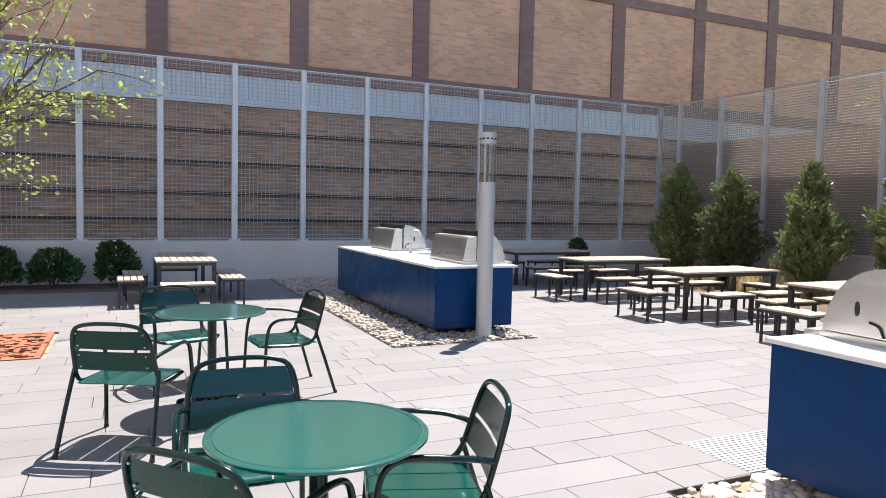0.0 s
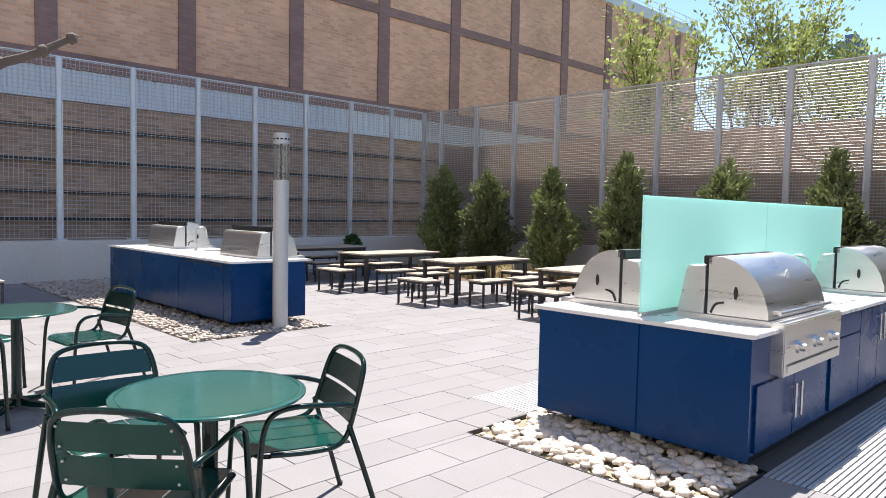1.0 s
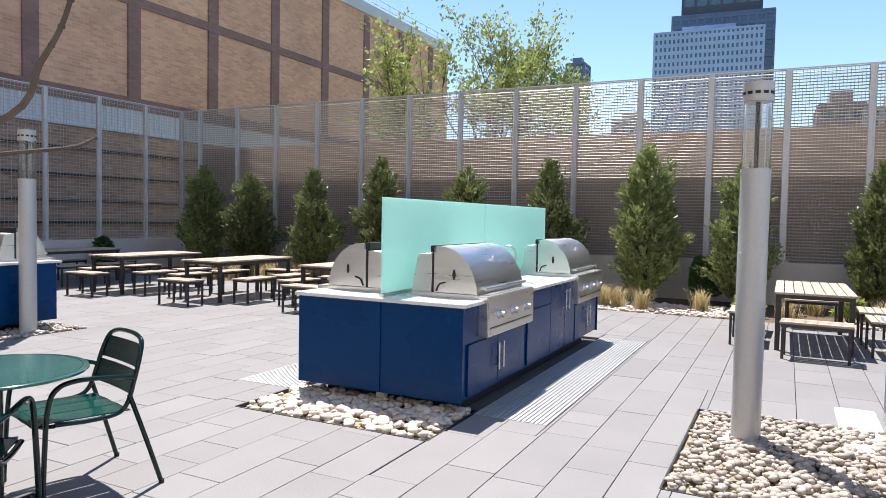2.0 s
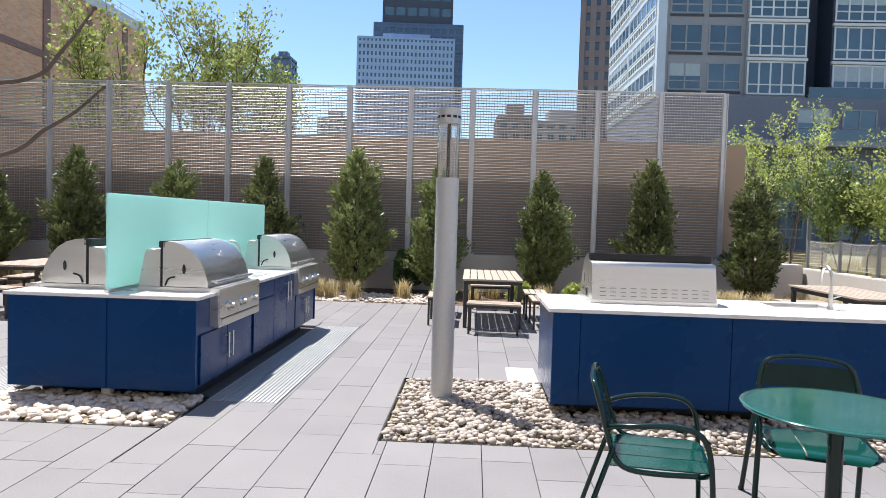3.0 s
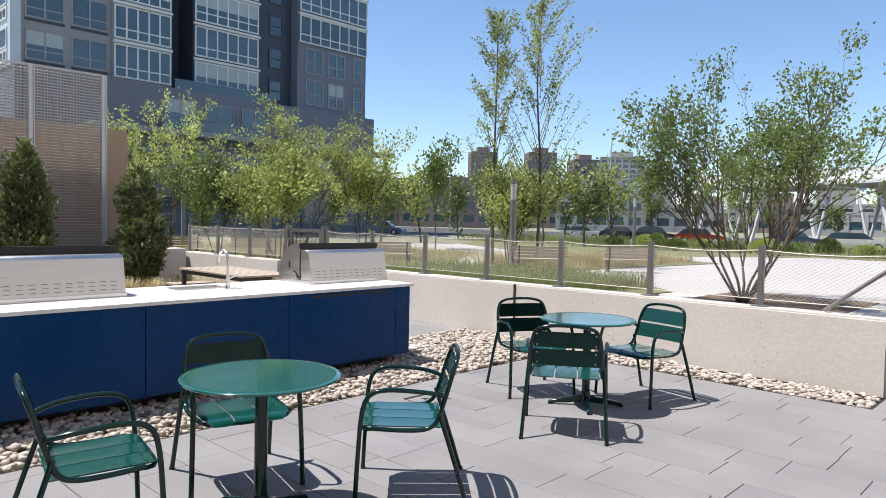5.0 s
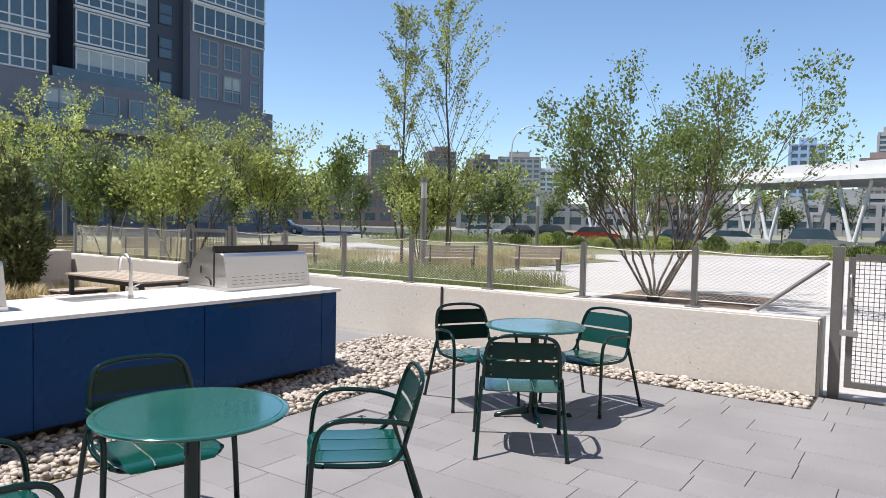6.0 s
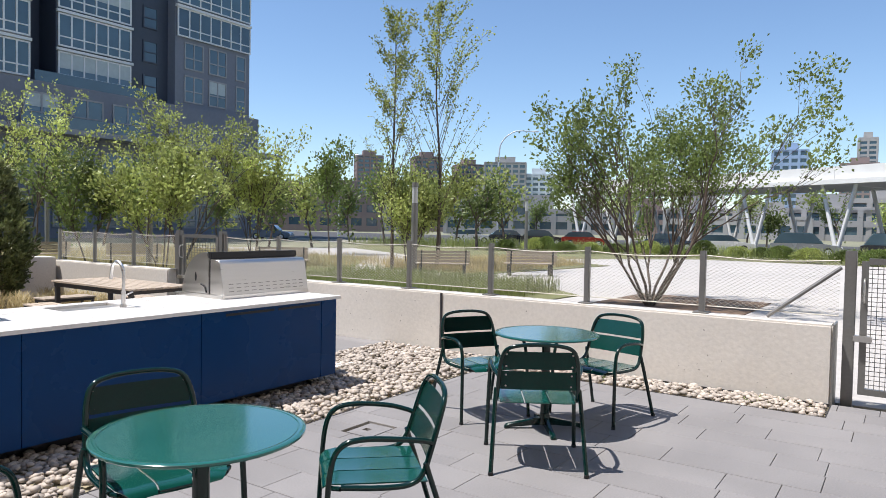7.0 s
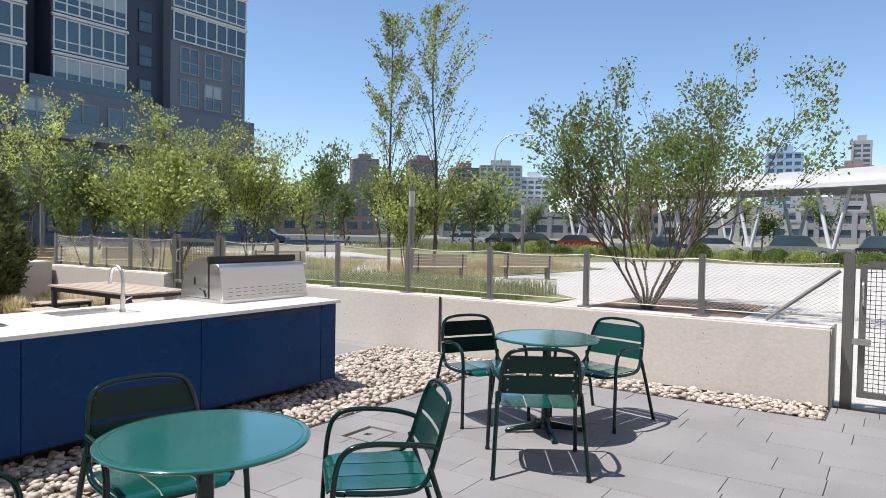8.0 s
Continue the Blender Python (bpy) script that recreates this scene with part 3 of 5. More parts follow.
def make_bench():
    t = thing("outdoor_bench", pose(0, 0, 0), "short backless timber-slat bench on charcoal steel legs", "bench", "short slatted benches")
    slatted(t, "slat", 0.78, 0.38, 4, 0.425, 0.025)
    fr = bmesh.new()
    for x in (-0.165, 0.165):
        box(fr, x - 0.015, x + 0.015, -0.37, 0.37, 0.385, 0.425)
    for y in (-0.36, 0.36):
        box(fr, -0.15, 0.15, y - 0.015, y + 0.015, 0.388, 0.422)
    part("frame", fr, M_DARKSTEEL, t)
    for x in (-0.16, 0.16):
        for y in (-0.35, 0.35):
            part("leg", boxm(x - 0.016, x + 0.016, y - 0.016, y + 0.016, 0, 0.384, bevel=0.002), M_DARKSTEEL, t)
    return t


ptable, pbench = make_picnic_table(), None
first = True
for x, y, a in ((-9.4, 10.6, 0), (-11.85, 10.5, 0), (-14.4, 10.5, 0), (-6.95, 10.9, 0), (0.47, 11.1, 0), (5.75, 10.0, 0), (-13.4, 2.6, 90)):
    base = pose(x, y, 0, 0, 0, a)
    if first:
        ptable.matrix_basis = base
    else:
        copy_thing(ptable, base)
    first = False
    for bx, by, ba in ((-0.78, -0.5, 0), (-0.78, 0.52, 0), (0.78, -0.52, 0), (0.78, 0.5, 0), (0, -1.42, 90), (0, 1.42, 90)):
        m = base @ pose(bx + R.uniform(-0.05, 0.05), by + R.uniform(-0.06, 0.06), 0, 0, 0, ba + R.uniform(-4, 4))
        if pbench is None:
            pbench = make_bench()
            pbench.matrix_basis = m
        else:
            copy_thing(pbench, m)


# ---- lamp poles ----
def make_pole():
    p = thing("light_column", pose(0, 0, 0), "pale grey cylindrical light column with a clear top", "lamp", "light columns")
    part("shaft", cyl(bmesh.new(), 0, 0, 0.0, 2.0, 0.103, n=40), M_POLE, p)
    g = bmesh.new()
    bmesh.ops.create_cone(g, cap_ends=False, segments=40, radius1=0.1, radius2=0.1, depth=0.5, matrix=Matrix.Translation((0, 0, 2.25)))
    bmesh.ops.solidify(g, geom=g.faces[:], thickness=0.006)
    ob = part("clear_tube", g, M_CLEAR, p, "clear acrylic lamp tube")
    ob.visible_shadow = False
    part("rod", cyl(bmesh.new(), 0, 0, 2.0, 2.5, 0.016, n=12), M_DARKSTEEL, p)
    part("cap", cyl(bmesh.new(), 0, 0, 2.5, 2.64, 0.106, n=40), M_POLE, p)
    sl = bmesh.new()
    for k in range(12):
        a = 2 * math.pi * k / 12
        bmesh.ops.create_cube(sl, size=1, matrix=Matrix.Translation((0.105 * math.cos(a), 0.105 * math.sin(a), 2.56)) @ Matrix.Rotation(a, 4, "Z") @ Matrix.Diagonal((0.006, 0.035, 0.022, 1)))
    part("vent_slot", sl, M_DARK, p)
    part("collar", cyl(bmesh.new(), 0, 0, 1.985, 2.012, 0.106, n=40), M_POLE, p)
    part("footing", boxm(-0.19, 0.19, -0.16, 0.16, -0.09, 0.012, bevel=0.01), M_CONCRETE, p, "square concrete footing")
    return p


pole = make_pole()
pole.matrix_basis = pose(-0.1, 5.93, 0)
copy_thing(pole, pose(-8.7, 5.95, 0))


# ---- outdoor kitchens ----
def make_grill(width=1.12):
    """Built-in gas grill, 1.12 m wide along x, its back at y = 0 and its front at y = 0.66, its origin on the worktop."""
    g = thing("gas_grill", pose(0, 0, 0), "built-in stainless steel gas grill with closed hood on the worktop", "grill", "gas grills")
    w = width / 2
    part("base_tray", boxm(-w - 0.01, w + 0.01, 0.0, 0.66, 0.0, 0.035, bevel=0.004), M_STEEL, g)
    back = bmesh.new()
    prism(back, [(0.0, 0.035), (0.012, 0.11), (0.055, 0.335), (0.075, 0.372), (0.2, 0.378), (0.2, 0.035)], -w, w, "x")
    bmesh.ops.bevel(back, geom=back.edges[:], offset=0.004, segments=1, affect="EDGES")
    part("back_housing", back, M_STEEL, g)
    # black filler and hood_lip strip stand in for shade at the hood's back
    part("hinge_gap", boxm(-w + 0.01, w - 0.01, 0.2, 0.225, 0.035, 0.40), M_DARK, g, "black filler for the shaded gap behind the hood")
    hood = bmesh.new()
    prof = [(0.225, 0.04), (0.225, 0.435), (0.27, 0.445), (0.33, 0.44), (0.41, 0.415), (0.49, 0.365), (0.56, 0.285), (0.605, 0.2), (0.635, 0.1), (0.64, 0.04)]
    prism(hood, prof, -w, w, "x")
    part("hood", hood, M_STEEL, g, "brushed steel hood with rounded front")
    part("hood_lip", boxm(-w, w, 0.185, 0.25, 0.385, 0.447, bevel=0.006), M_DARK, g, "black strip for the shaded top back of the hood")
    for s in (-1, 1):
        badge = bmesh.new()
        bmesh.ops.create_circle(badge, cap_ends=True, segments=16, radius=0.035, matrix=Matrix.Translation((s * (w + 0.003), 0.42, 0.2)) @ Matrix.Rotation(radians(90), 4, "Y") @ Matrix.Diagonal((1.3, 0.45, 1, 1)))
        part("side_slot", badge, M_DARK, g)
        arc = tube(bmesh.new(), spline([(s * (w + 0.004), 0.25, 0.05), (s * (w + 0.006), 0.28, 0.11), (s * (w + 0.004), 0.34, 0.13)], 4), 0.008, 6)
        part("hood_pivot", arc, M_DARK, g)
    em = bmesh.new()
    bmesh.ops.create_uvsphere(em, u_segments=20, v_segments=10, radius=0.03, matrix=Matrix.Translation((0, 0.548, 0.31)) @ Matrix.Diagonal((1, 0.35, 1.3, 1)))
    part("thermometer", em, M_WHITE, g, "round dial on the hood")
    h = tube(bmesh.new(), [(-w + 0.06, 0.69, 0.085), (w - 0.06, 0.69, 0.085)], 0.014, 12)
    handle = part("handle", h, M_STEEL, g)
    for s in (-1, 1):
        part("bracket", boxm(s * (w - 0.1) - 0.012, s * (w - 0.1) + 0.012, 0.62, 0.69, 0.075, 0.095), M_STEEL, handle)
    slots = bmesh.new()
    for z in (0.07, 0.105, 0.14):
        for k in range(11):
            x = -w + 0.1 + k * (2 * w - 0.2) / 10
            y = 0.012 + (z - 0.11) * 0.19 - 0.002
            box(slots, x - 0.026, x + 0.026, y - 0.002, y + 0.012, z - 0.003, z + 0.003)
    tagged(part("louvre", slots, M_POST, g, "rows of vent slots"), kind="stuff")
    panel = part("control_panel", boxm(-w - 0.02, w + 0.02, 0.66, 0.755, -0.32, 0.03, bevel=0.008), M_STEEL, g, "stainless control panel")
    part("drip_tray", boxm(-w + 0.04, w - 0.04, 0.755, 0.762, -0.30, -0.25, bevel=0.002), M_STEEL, panel)
    part("panel_groove", boxm(-w + 0.03, w - 0.03, 0.7555, 0.758, -0.245, -0.238), M_DARK, panel)
    for k in range(3):
        x = -0.34 + 0.34 * k
        kn = bmesh.new()
        bmesh.ops.create_cone(kn, cap_ends=True, segments=20, radius1=0.045, radius2=0.04, depth=0.02, matrix=Matrix.Translation((x, 0.765, -0.14)) @ Matrix.Rotation(radians(-90), 4, "X"))
        bmesh.ops.create_cone(kn, cap_ends=True, segments=20, radius1=0.03, radius2=0.026, depth=0.045, matrix=Matrix.Translation((x, 0.79, -0.14)) @ Matrix.Rotation(radians(-90), 4, "X"))
        part("knob", kn, M_STEEL, panel)
    return g


def door(parent, u0, u1, z0, z1, y, handle_u=None):
    """Cabinet front in the x-z plane at y (faces +y) with a bar handle."""
    d = part("cabinet_door", boxm(u0, u1, y, y + 0.018, z0, z1, bevel=0.003), M_BLUE, parent)
    if handle_u is not None:
        bm = tube(bmesh.new(), [(handle_u, y + 0.055, z1 - 0.3), (handle_u, y + 0.055, z1 - 0.06)], 0.009, 10)
        hb = part("handle", bm, M_STEEL, d, "stainless bar handle")
        for z in (z1 - 0.27, z1 - 0.09):
            part("standoff", boxm(handle_u - 0.006, handle_u + 0.006, y + 0.018, y + 0.05, z - 0.006, z + 0.006), M_STEEL, hb)
    return d


def counter_run(base, length, depth, sections, panels, label):
    """A run of cabinets, its back panels facing -y at y = 0, its doors facing +y; x from 0 to length."""
    c = thing("outdoor_kitchen_cabinet", base, label, "cabinet", "outdoor kitchens")
    part("carcass", boxm(0.02, length - 0.02, 0.02, depth - 0.02, 0.12, 0.885), M_BLUE, c)
    # shade below the carcass is put into the plinth's colour
    part("plinth", boxm(0.25, length - 0.25, 0.2, depth - 0.15, -0.09, 0.119), M_TOE, c, "recessed plinth coloured as the shade under the cabinets")
    for a, b in zip(panels, panels[1:]):
        part("back_panel", boxm(a + 0.0025, b - 0.0025, 0.0, 0.02, 0.11, 0.888, bevel=0.002), M_BLUE, c)
    for x in (0, length):
        part("end_panel", boxm(x - (0.0 if x == 0 else 0.02), x + (0.02 if x == 0 else 0.0), 0.021, depth - 0.0, 0.11, 0.888, bevel=0.002), M_BLUE, c)
    for u0, u1, z0, z1, hu in sections:
        door(c, u0, u1, z0, z1, depth - 0.02, hu)
    return c


def worktop(base, length, depth, label, sink=None):
    bm = bmesh.new()
    if sink:
        s0, s1, d0, d1 = sink
        box(bm, 0, s0, 0, depth, 0.89, 0.92)
        box(bm, s1, length, 0, depth, 0.89, 0.92)
        box(bm, s0, s1, 0, d0, 0.89, 0.92)
        box(bm, s0, s1, d1, depth, 0.89, 0.92)
    else:
        box(bm, 0, length, 0, depth, 0.89, 0.92)
    w = solid("worktop", bm, M_TOP, label, "worktop", "white worktops", smooth=False)
    w.matrix_basis = base
    if sink:
        s0, s1, d0, d1 = sink
        b = bmesh.new()
        box(b, s0 + 0.002, s1 - 0.002, d0 + 0.002, d0 + 0.012, 0.895, 0.915)
        box(b, s0 + 0.002, s1 - 0.002, d1 - 0.012, d1 - 0.002, 0.895, 0.915)
        box(b, s0 + 0.002, s0 + 0.012, d0 + 0.012, d1 - 0.012, 0.895, 0.915)
        box(b, s1 - 0.012, s1 - 0.002, d0 + 0.012, d1 - 0.012, 0.895, 0.915)
        box(b, s0 + 0.012, s1 - 0.012, d0 + 0.012, d1 - 0.012, 0.893, 0.896)
        k = solid("sink", b, M_STEEL, "shallow stainless steel sink set in the worktop", "sink", "sinks", smooth=False)
        k.matrix_basis = base
    return w


def make_faucet():
    f = thing("faucet", pose(0, 0, 0), "tall brushed steel gooseneck tap on the worktop", "faucet", "taps")
    part("base", cyl(bmesh.new(), 0, 0, 0, 0.03, 0.028, 0.024, 16), M_STEEL, f)
    part("body", cyl(bmesh.new(), 0, 0, 0.03, 0.14, 0.019, n=16), M_STEEL, f)
    part("spout", tube(bmesh.new(), spline([(0, 0, 0.14), (0, 0, 0.28), (0, 0.03, 0.355), (0, 0.095, 0.385), (0, 0.16, 0.355), (0, 0.185, 0.28), (0, 0.19, 0.23)], 6), 0.0135, 12), M_STEEL, f)
    part("lever", tube(bmesh.new(), [(0.015, 0, 0.1), (0.085, 0, 0.125)], 0.006, 8), M_STEEL, f)
    return f


L = 4.55
C_DOORS = [(0.1, 0.68, 0.14, 0.57, 0.62), (0.69, 1.27, 0.14, 0.57, 0.75), (1.4, 1.95, 0.14, 0.86, 1.88), (1.97, 2.6, 0.14, 0.86, 2.05), (2.62, 3.2, 0.14, 0.86, 3.12), (3.3, 3.86, 0.14, 0.57, 3.8), (3.87, 4.44, 0.14, 0.57, 3.94)]
kC = counter_run(pose(0.84, 5.425, 0), L, 1.14, C_DOORS, [0, 0.23, 1.48, 2.9, 4.33, L], "navy blue outdoor kitchen cabinets on a recessed plinth over river stones")
worktop(pose(0.8, 5.4, 0), 4.63, 1.22, "white stone worktop with a steel sink on navy cabinets", (2.15, 2.72, 0.72, 1.08))
kA = counter_run(pose(-13.45, 5.34, 0), L, 1.14, C_DOORS, [0, 0.23, 1.48, 2.9, 4.33, L], "navy blue outdoor kitchen cabinets on a recessed plinth over river stones")
worktop(pose(-13.49, 5.315, 0), 4.63, 1.22, "white stone worktop with a steel sink on navy cabinets", (2.15, 2.72, 0.72, 1.08))
for ob in (kC, kA):
    gap = bmesh.new()
    for a, b in ((3.15, 3.7), (3.75, 4.3)):
        box(gap, a, b, -0.004, 0.01, 0.84, 0.862)
    part("vent_slot", gap, M_DARK, ob, "dark narrow vent slots")
grill = make_grill()
grill.matrix_basis = pose(1.8, 5.93, 0.92)
copy_thing(grill, pose(4.92, 5.93, 0.92))
copy_thing(grill, pose(-12.5, 5.85, 0.92))
copy_thing(grill, pose(-9.7, 5.85, 0.92))
faucet = make_faucet()
faucet.matrix_basis = pose(3.42, 6.05, 0.92)
copy_thing(faucet, pose(-11.35, 5.97, 0.92))

# double-sided island with the frosted screen, its ends facing -y
LB = 4.42
B_DOORS = [(0.12, 0.76, 0.14, 0.57, 0.71), (0.77, 1.46, 0.14, 0.57, 0.82), (1.56, 2.3, 0.7, 0.87, None), (1.56, 2.3, 0.14, 0.69, None), (2.31, 2.84, 0.14, 0.87, 2.78), (2.85, 3.25, 0.14, 0.87, 2.91), (3.3, 3.8, 0.14, 0.57, 3.75), (3.81, 4.3, 0.14, 0.57, 3.87)]
for side, m in (("east", pose(-2.99, 5.34 + LB, 0, 0, 0, -90)), ("west", pose(-2.99, 5.34, 0, 0, 0, 90))):
    doors = [(LB - b, LB - a, z0, z1, None if h is None else LB - h) for a, b, z0, z1, h in B_DOORS] if side == "east" else B_DOORS
    c = counter_run(m, LB, 0.82, doors, [0, LB], "navy blue outdoor kitchen cabinets with steel bar handles")
solid("worktop", boxm(-3.84, -2.14, 5.31, 9.80, 0.89, 0.92, bevel=0.004), M_TOP, "white stone worktop over back-to-back navy cabinets", "worktop", "white worktops")
part("end_trim", boxm(-0.012, -0.003, -0.05, 0.05, 0.115, 0.885, bevel=0.002), M_BLUE, c)
for y, gx, a in ((6.28, -2.86, -90), (9.1, -2.86, -90), (6.28, -3.12, 90), (9.1, -3.12, 90)):
    copy_thing(grill, pose(gx, y, 0.92, 0, 0, a))
for y, gx, a in ((7.7, -2.8, -90), (7.7, -3.18, 90)):
    copy_thing(faucet, pose(gx, y, 0.92, 0, 0, a))
    s = solid("sink", boxm(gx + (0.14 if a < 0 else -0.5), gx + (0.5 if a < 0 else -0.14), y - 0.28, y + 0.28, 0.9205, 0.926, bevel=0.002), M_STEEL, "stainless steel sink cover set in the worktop", "sink", "sinks")
screen = thing("glass_screen", pose(-2.99, 0, 0.92), "frosted teal glass screen along the double worktop", "screen")
for y0, y1 in ((5.42, 7.64), (7.65, 9.85)):
    part("pane", boxm(-0.008, 0.008, y0, y1, 0.02, 0.86, bevel=0.002), M_FROST, screen)
part("channel", boxm(-0.022, 0.022, 5.42, 9.80, 0.0, 0.03, bevel=0.002), M_STEEL, screen)
solid("pedestal", boxm(-3.03, -2.95, 5.42, 5.5, -0.09, 0.109, bevel=0.004), M_CONCRETE, "small concrete block under the island", "block")


# ---- plants ----
def leaf_cloud(points, size, rng, up=0.3, long=1.7):
    """Arrays of pointed leaves, two triangles each, at points (place, outward)."""
    verts, faces = [], []
    for p, out in points:
        d = Vector((out[0] + rng.gauss(0, 0.45), out[1] + rng.gauss(0, 0.45), out[2] + up + rng.gauss(0, 0.45)))
        d = d.normalized() if d.length > 1e-4 else Vector((0, 0, 1))
        side = d.cross(Vector((rng.gauss(0, 1), rng.gauss(0, 1), rng.gauss(0, 1))))
        side = side.normalized() if side.length > 1e-4 else d.orthogonal().normalized()
        s = size * rng.uniform(0.65, 1.35)
        n = d.cross(side) * s * 0.18
        q, i = Vector(p), len(verts)
        verts += [q, q + d * s * long * 0.5 + side * s * 0.5 + n, q + d * s * long, q + d * s * long * 0.5 - side * s * 0.5 + n]
        faces += [(i, i + 1, i + 2), (i, i + 2, i + 3)]
    return verts, faces


def conifer_meshes(seed, height, radius, count=9600):
    rng = random.Random(seed)
    lumps = [(rng.uniform(0, 6.28), rng.uniform(0.1, 0.9), rng.uniform(0.15, 0.55)) for _ in range(44)]
    def rad(a, h):
        base = radius * min(1.0, (0.62 + 1.6 * h)) * max(0.03, (1 - max(0.0, h - 0.3) / 0.7)) ** 0.62
        bump = sum(w * math.exp(-((h - hh) / 0.07) ** 2 - (math.remainder(a - aa, 2 * math.pi) / 0.5) ** 2) for aa, hh, w in lumps)
        return base * (0.8 + bump)
    pts, sprays = [], []
    while len(sprays) < count // 14:
        a, h = rng.uniform(0, 6.283), rng.random() ** 1.1
        r = rad(a, h) * (1 - 0.5 * rng.random() ** 2.0)
        if rng.random() < 0.15 + r / radius:
            sprays.append((a, h, r))
    for a, h, r in sprays:
        z = 0.05 + h * (height - 0.07)
        for _ in range(14):
            s = rng.random()
            da = rng.gauss(0, 0.035) / max(0.1, r / radius)
            q = r * (0.74 + 0.46 * s) + rng.gauss(0, 0.008)
            pts.append(((q * math.cos(a + da), q * math.sin(a + da), z + 0.075 * s + rng.gauss(0, 0.009)), (math.cos(a) * 0.7, math.sin(a) * 0.7, 0.5)))
    crown = from_arrays("crown", *leaf_cloud(pts, 0.0165, rng, 0.35, 2.2), M_CONIFER)
    bm = tube(bmesh.new(), [(0, 0, -0.03), (0.004, 0, height * 0.4), (0, 0.004, height * 0.92)], 0.018, 8, 0.003)
    for _ in range(46):
        a, h = rng.uniform(0, 6.283), rng.uniform(0.05, 0.85)
        z, r = h * height, rad(a, h) * 0.85
        tube(bm, [(0, 0, z), (r * 0.5 * math.cos(a), r * 0.5 * math.sin(a), z + 0.02), (r * math.cos(a), r * math.sin(a), z + 0.06)], 0.0035, 4, 0.001)
    return put_mesh(bm, "trunk", M_BARK), crown


CON = [conifer_meshes(s, 1.0, r) for s, r in ((1, 0.172), (2, 0.185), (3, 0.165))]
k = 0
for x, z, wide in ((-14.5, 2.8, 1.05), (-12.8, 2.62, 1.1), (-10.72, 2.66, 1.05), (-8.7, 2.88, 1.0), (-6.44, 2.67, 1.0), (-4.45, 2.76, 1.0), (-2.42, 3.0, 1.05),
                   (-0.62, 2.63, 1.0), (1.64, 2.6, 1.05), (3.95, 2.89, 1.0), (6.15, 2.6, 1.05)):
    t = thing("evergreen_shrub", pose(x, 14.65, 0, 0, 0, R.uniform(0, 360)), "tall conical dark evergreen shrub by the fence", "shrub", "evergreen shrubs")
    trunk, crown = CON[k % 3]
    for name, me in (("trunk", trunk), ("crown", crown)):
        ob = shared(name, me, t, Matrix.Diagonal((z * wide, z * wide, z, 1)))
    k += 1


def grow(bm, p, d, length, r, level, rng, tips, spread, levels, lift, wobble=0.1, bare=False):
    """A tapered limb in four bends, with side limbs; collects leaf places on the thin ones."""
    pts, q, dd = [p.copy()], p.copy(), d.normalized()
    for i in range(4):
        dd = (dd + Vector((rng.gauss(0, wobble), rng.gauss(0, wobble), rng.gauss(0, 0.06) + lift * 0.08))).normalized()
        q = q + dd * length / 4
        pts.append(q.copy())
    tube(bm, pts, r, 6 if level < 2 else 4, r * 0.55)
    if level >= levels - (0 if bare else 2):
        for a, b in zip(pts[1:], pts[2:] + [pts[-1]]):
            tips.append((a.lerp(b, rng.random()), dd))
    if level < levels:
        for i in range((rng.choice((2, 3)) if bare else rng.choice((3, 4))) if level else 5):
            at = pts[rng.choice((1, 2, 3, 4) if level else (2, 3, 3, 4, 4))]
            ang = rng.uniform(0, 6.283)
            side = dd.orthogonal().normalized()
            side = Matrix.Rotation(ang, 3, dd) @ side
            nd = (dd + side * spread * rng.uniform(0.7, 1.25) + Vector((0, 0, lift * 0.25))).normalized()
            grow(bm, at, nd, length * rng.uniform(0.55, 0.78), r * 0.55, level + 1, rng, tips, spread, levels, lift, 0.1, bare)


def tree(name, x, y, height, seed, leaf, label, stems=1, spread=0.6, levels=3, lift=0.35, leaf_size=0.07, per_tip=7, lean=0.0, cluster=0.16, r0=0.05, first=0.38, z=-0.1, wobble=0.1, bare=False):
    rng = random.Random(seed)
    t = thing(name, pose(x, y, z), label, "tree")
    bm, tips = bmesh.new(), []
    for s in range(stems):
        a = 6.283 * s / stems + rng.uniform(-0.4, 0.4)
        d = Vector((math.cos(a) * lean, math.sin(a) * lean, 1))
        grow(bm, Vector((math.cos(a) * 0.05 * (stems > 1), math.sin(a) * 0.05 * (stems > 1), 0)), d, height * first, r0, 0, rng, tips, spread, levels, lift, wobble, bare)
    top = sorted(p.z for p, _ in tips)[int(len(tips) * 0.985)]
    k = height / top
    bmesh.ops.scale(bm, vec=(k, k, k), verts=bm.verts[:])
    part("trunk", bm, M_BARK, t)
    pts = []
    for p, d in tips:
        for _ in range(rng.randint(per_tip // 2, per_tip)):
            pts.append((p * k + Vector((rng.gauss(0, cluster), rng.gauss(0, cluster), rng.gauss(0, cluster))), d * 0.6))
    ob = new("crown", from_arrays("crown", *leaf_cloud(pts, leaf_size, rng, 0.0, 1.5), leaf))
    ob.parent = t
    return t


SPARSE = "young multi-stem tree with thin spring leaves"
tree("multi_stem_tree", 15.5, 5.3, 4.95, 15, M_LEAF, SPARSE + " in the plaza", 8, 0.46, 4, 0.5, 0.052, 10, 0.5, 0.09, 0.045, 0.6, bare=True, wobble=0.14)
tree("small_tree", 29.0, 27.9, 6.2, 31, M_LEAF, "small conical green tree beyond the fence", 1, 0.6, 3, 0.35, 0.12, 9, 0.0, 0.2, 0.06, 0.5)
tree("multi_stem_tree", 12.2, 26.6, 6.2, 41, M_LEAFY, SPARSE + " before the apartment block", 4, 0.5, 4, 0.3, 0.075, 5, 0.26, 0.1, 0.05, 0.55, bare=True)
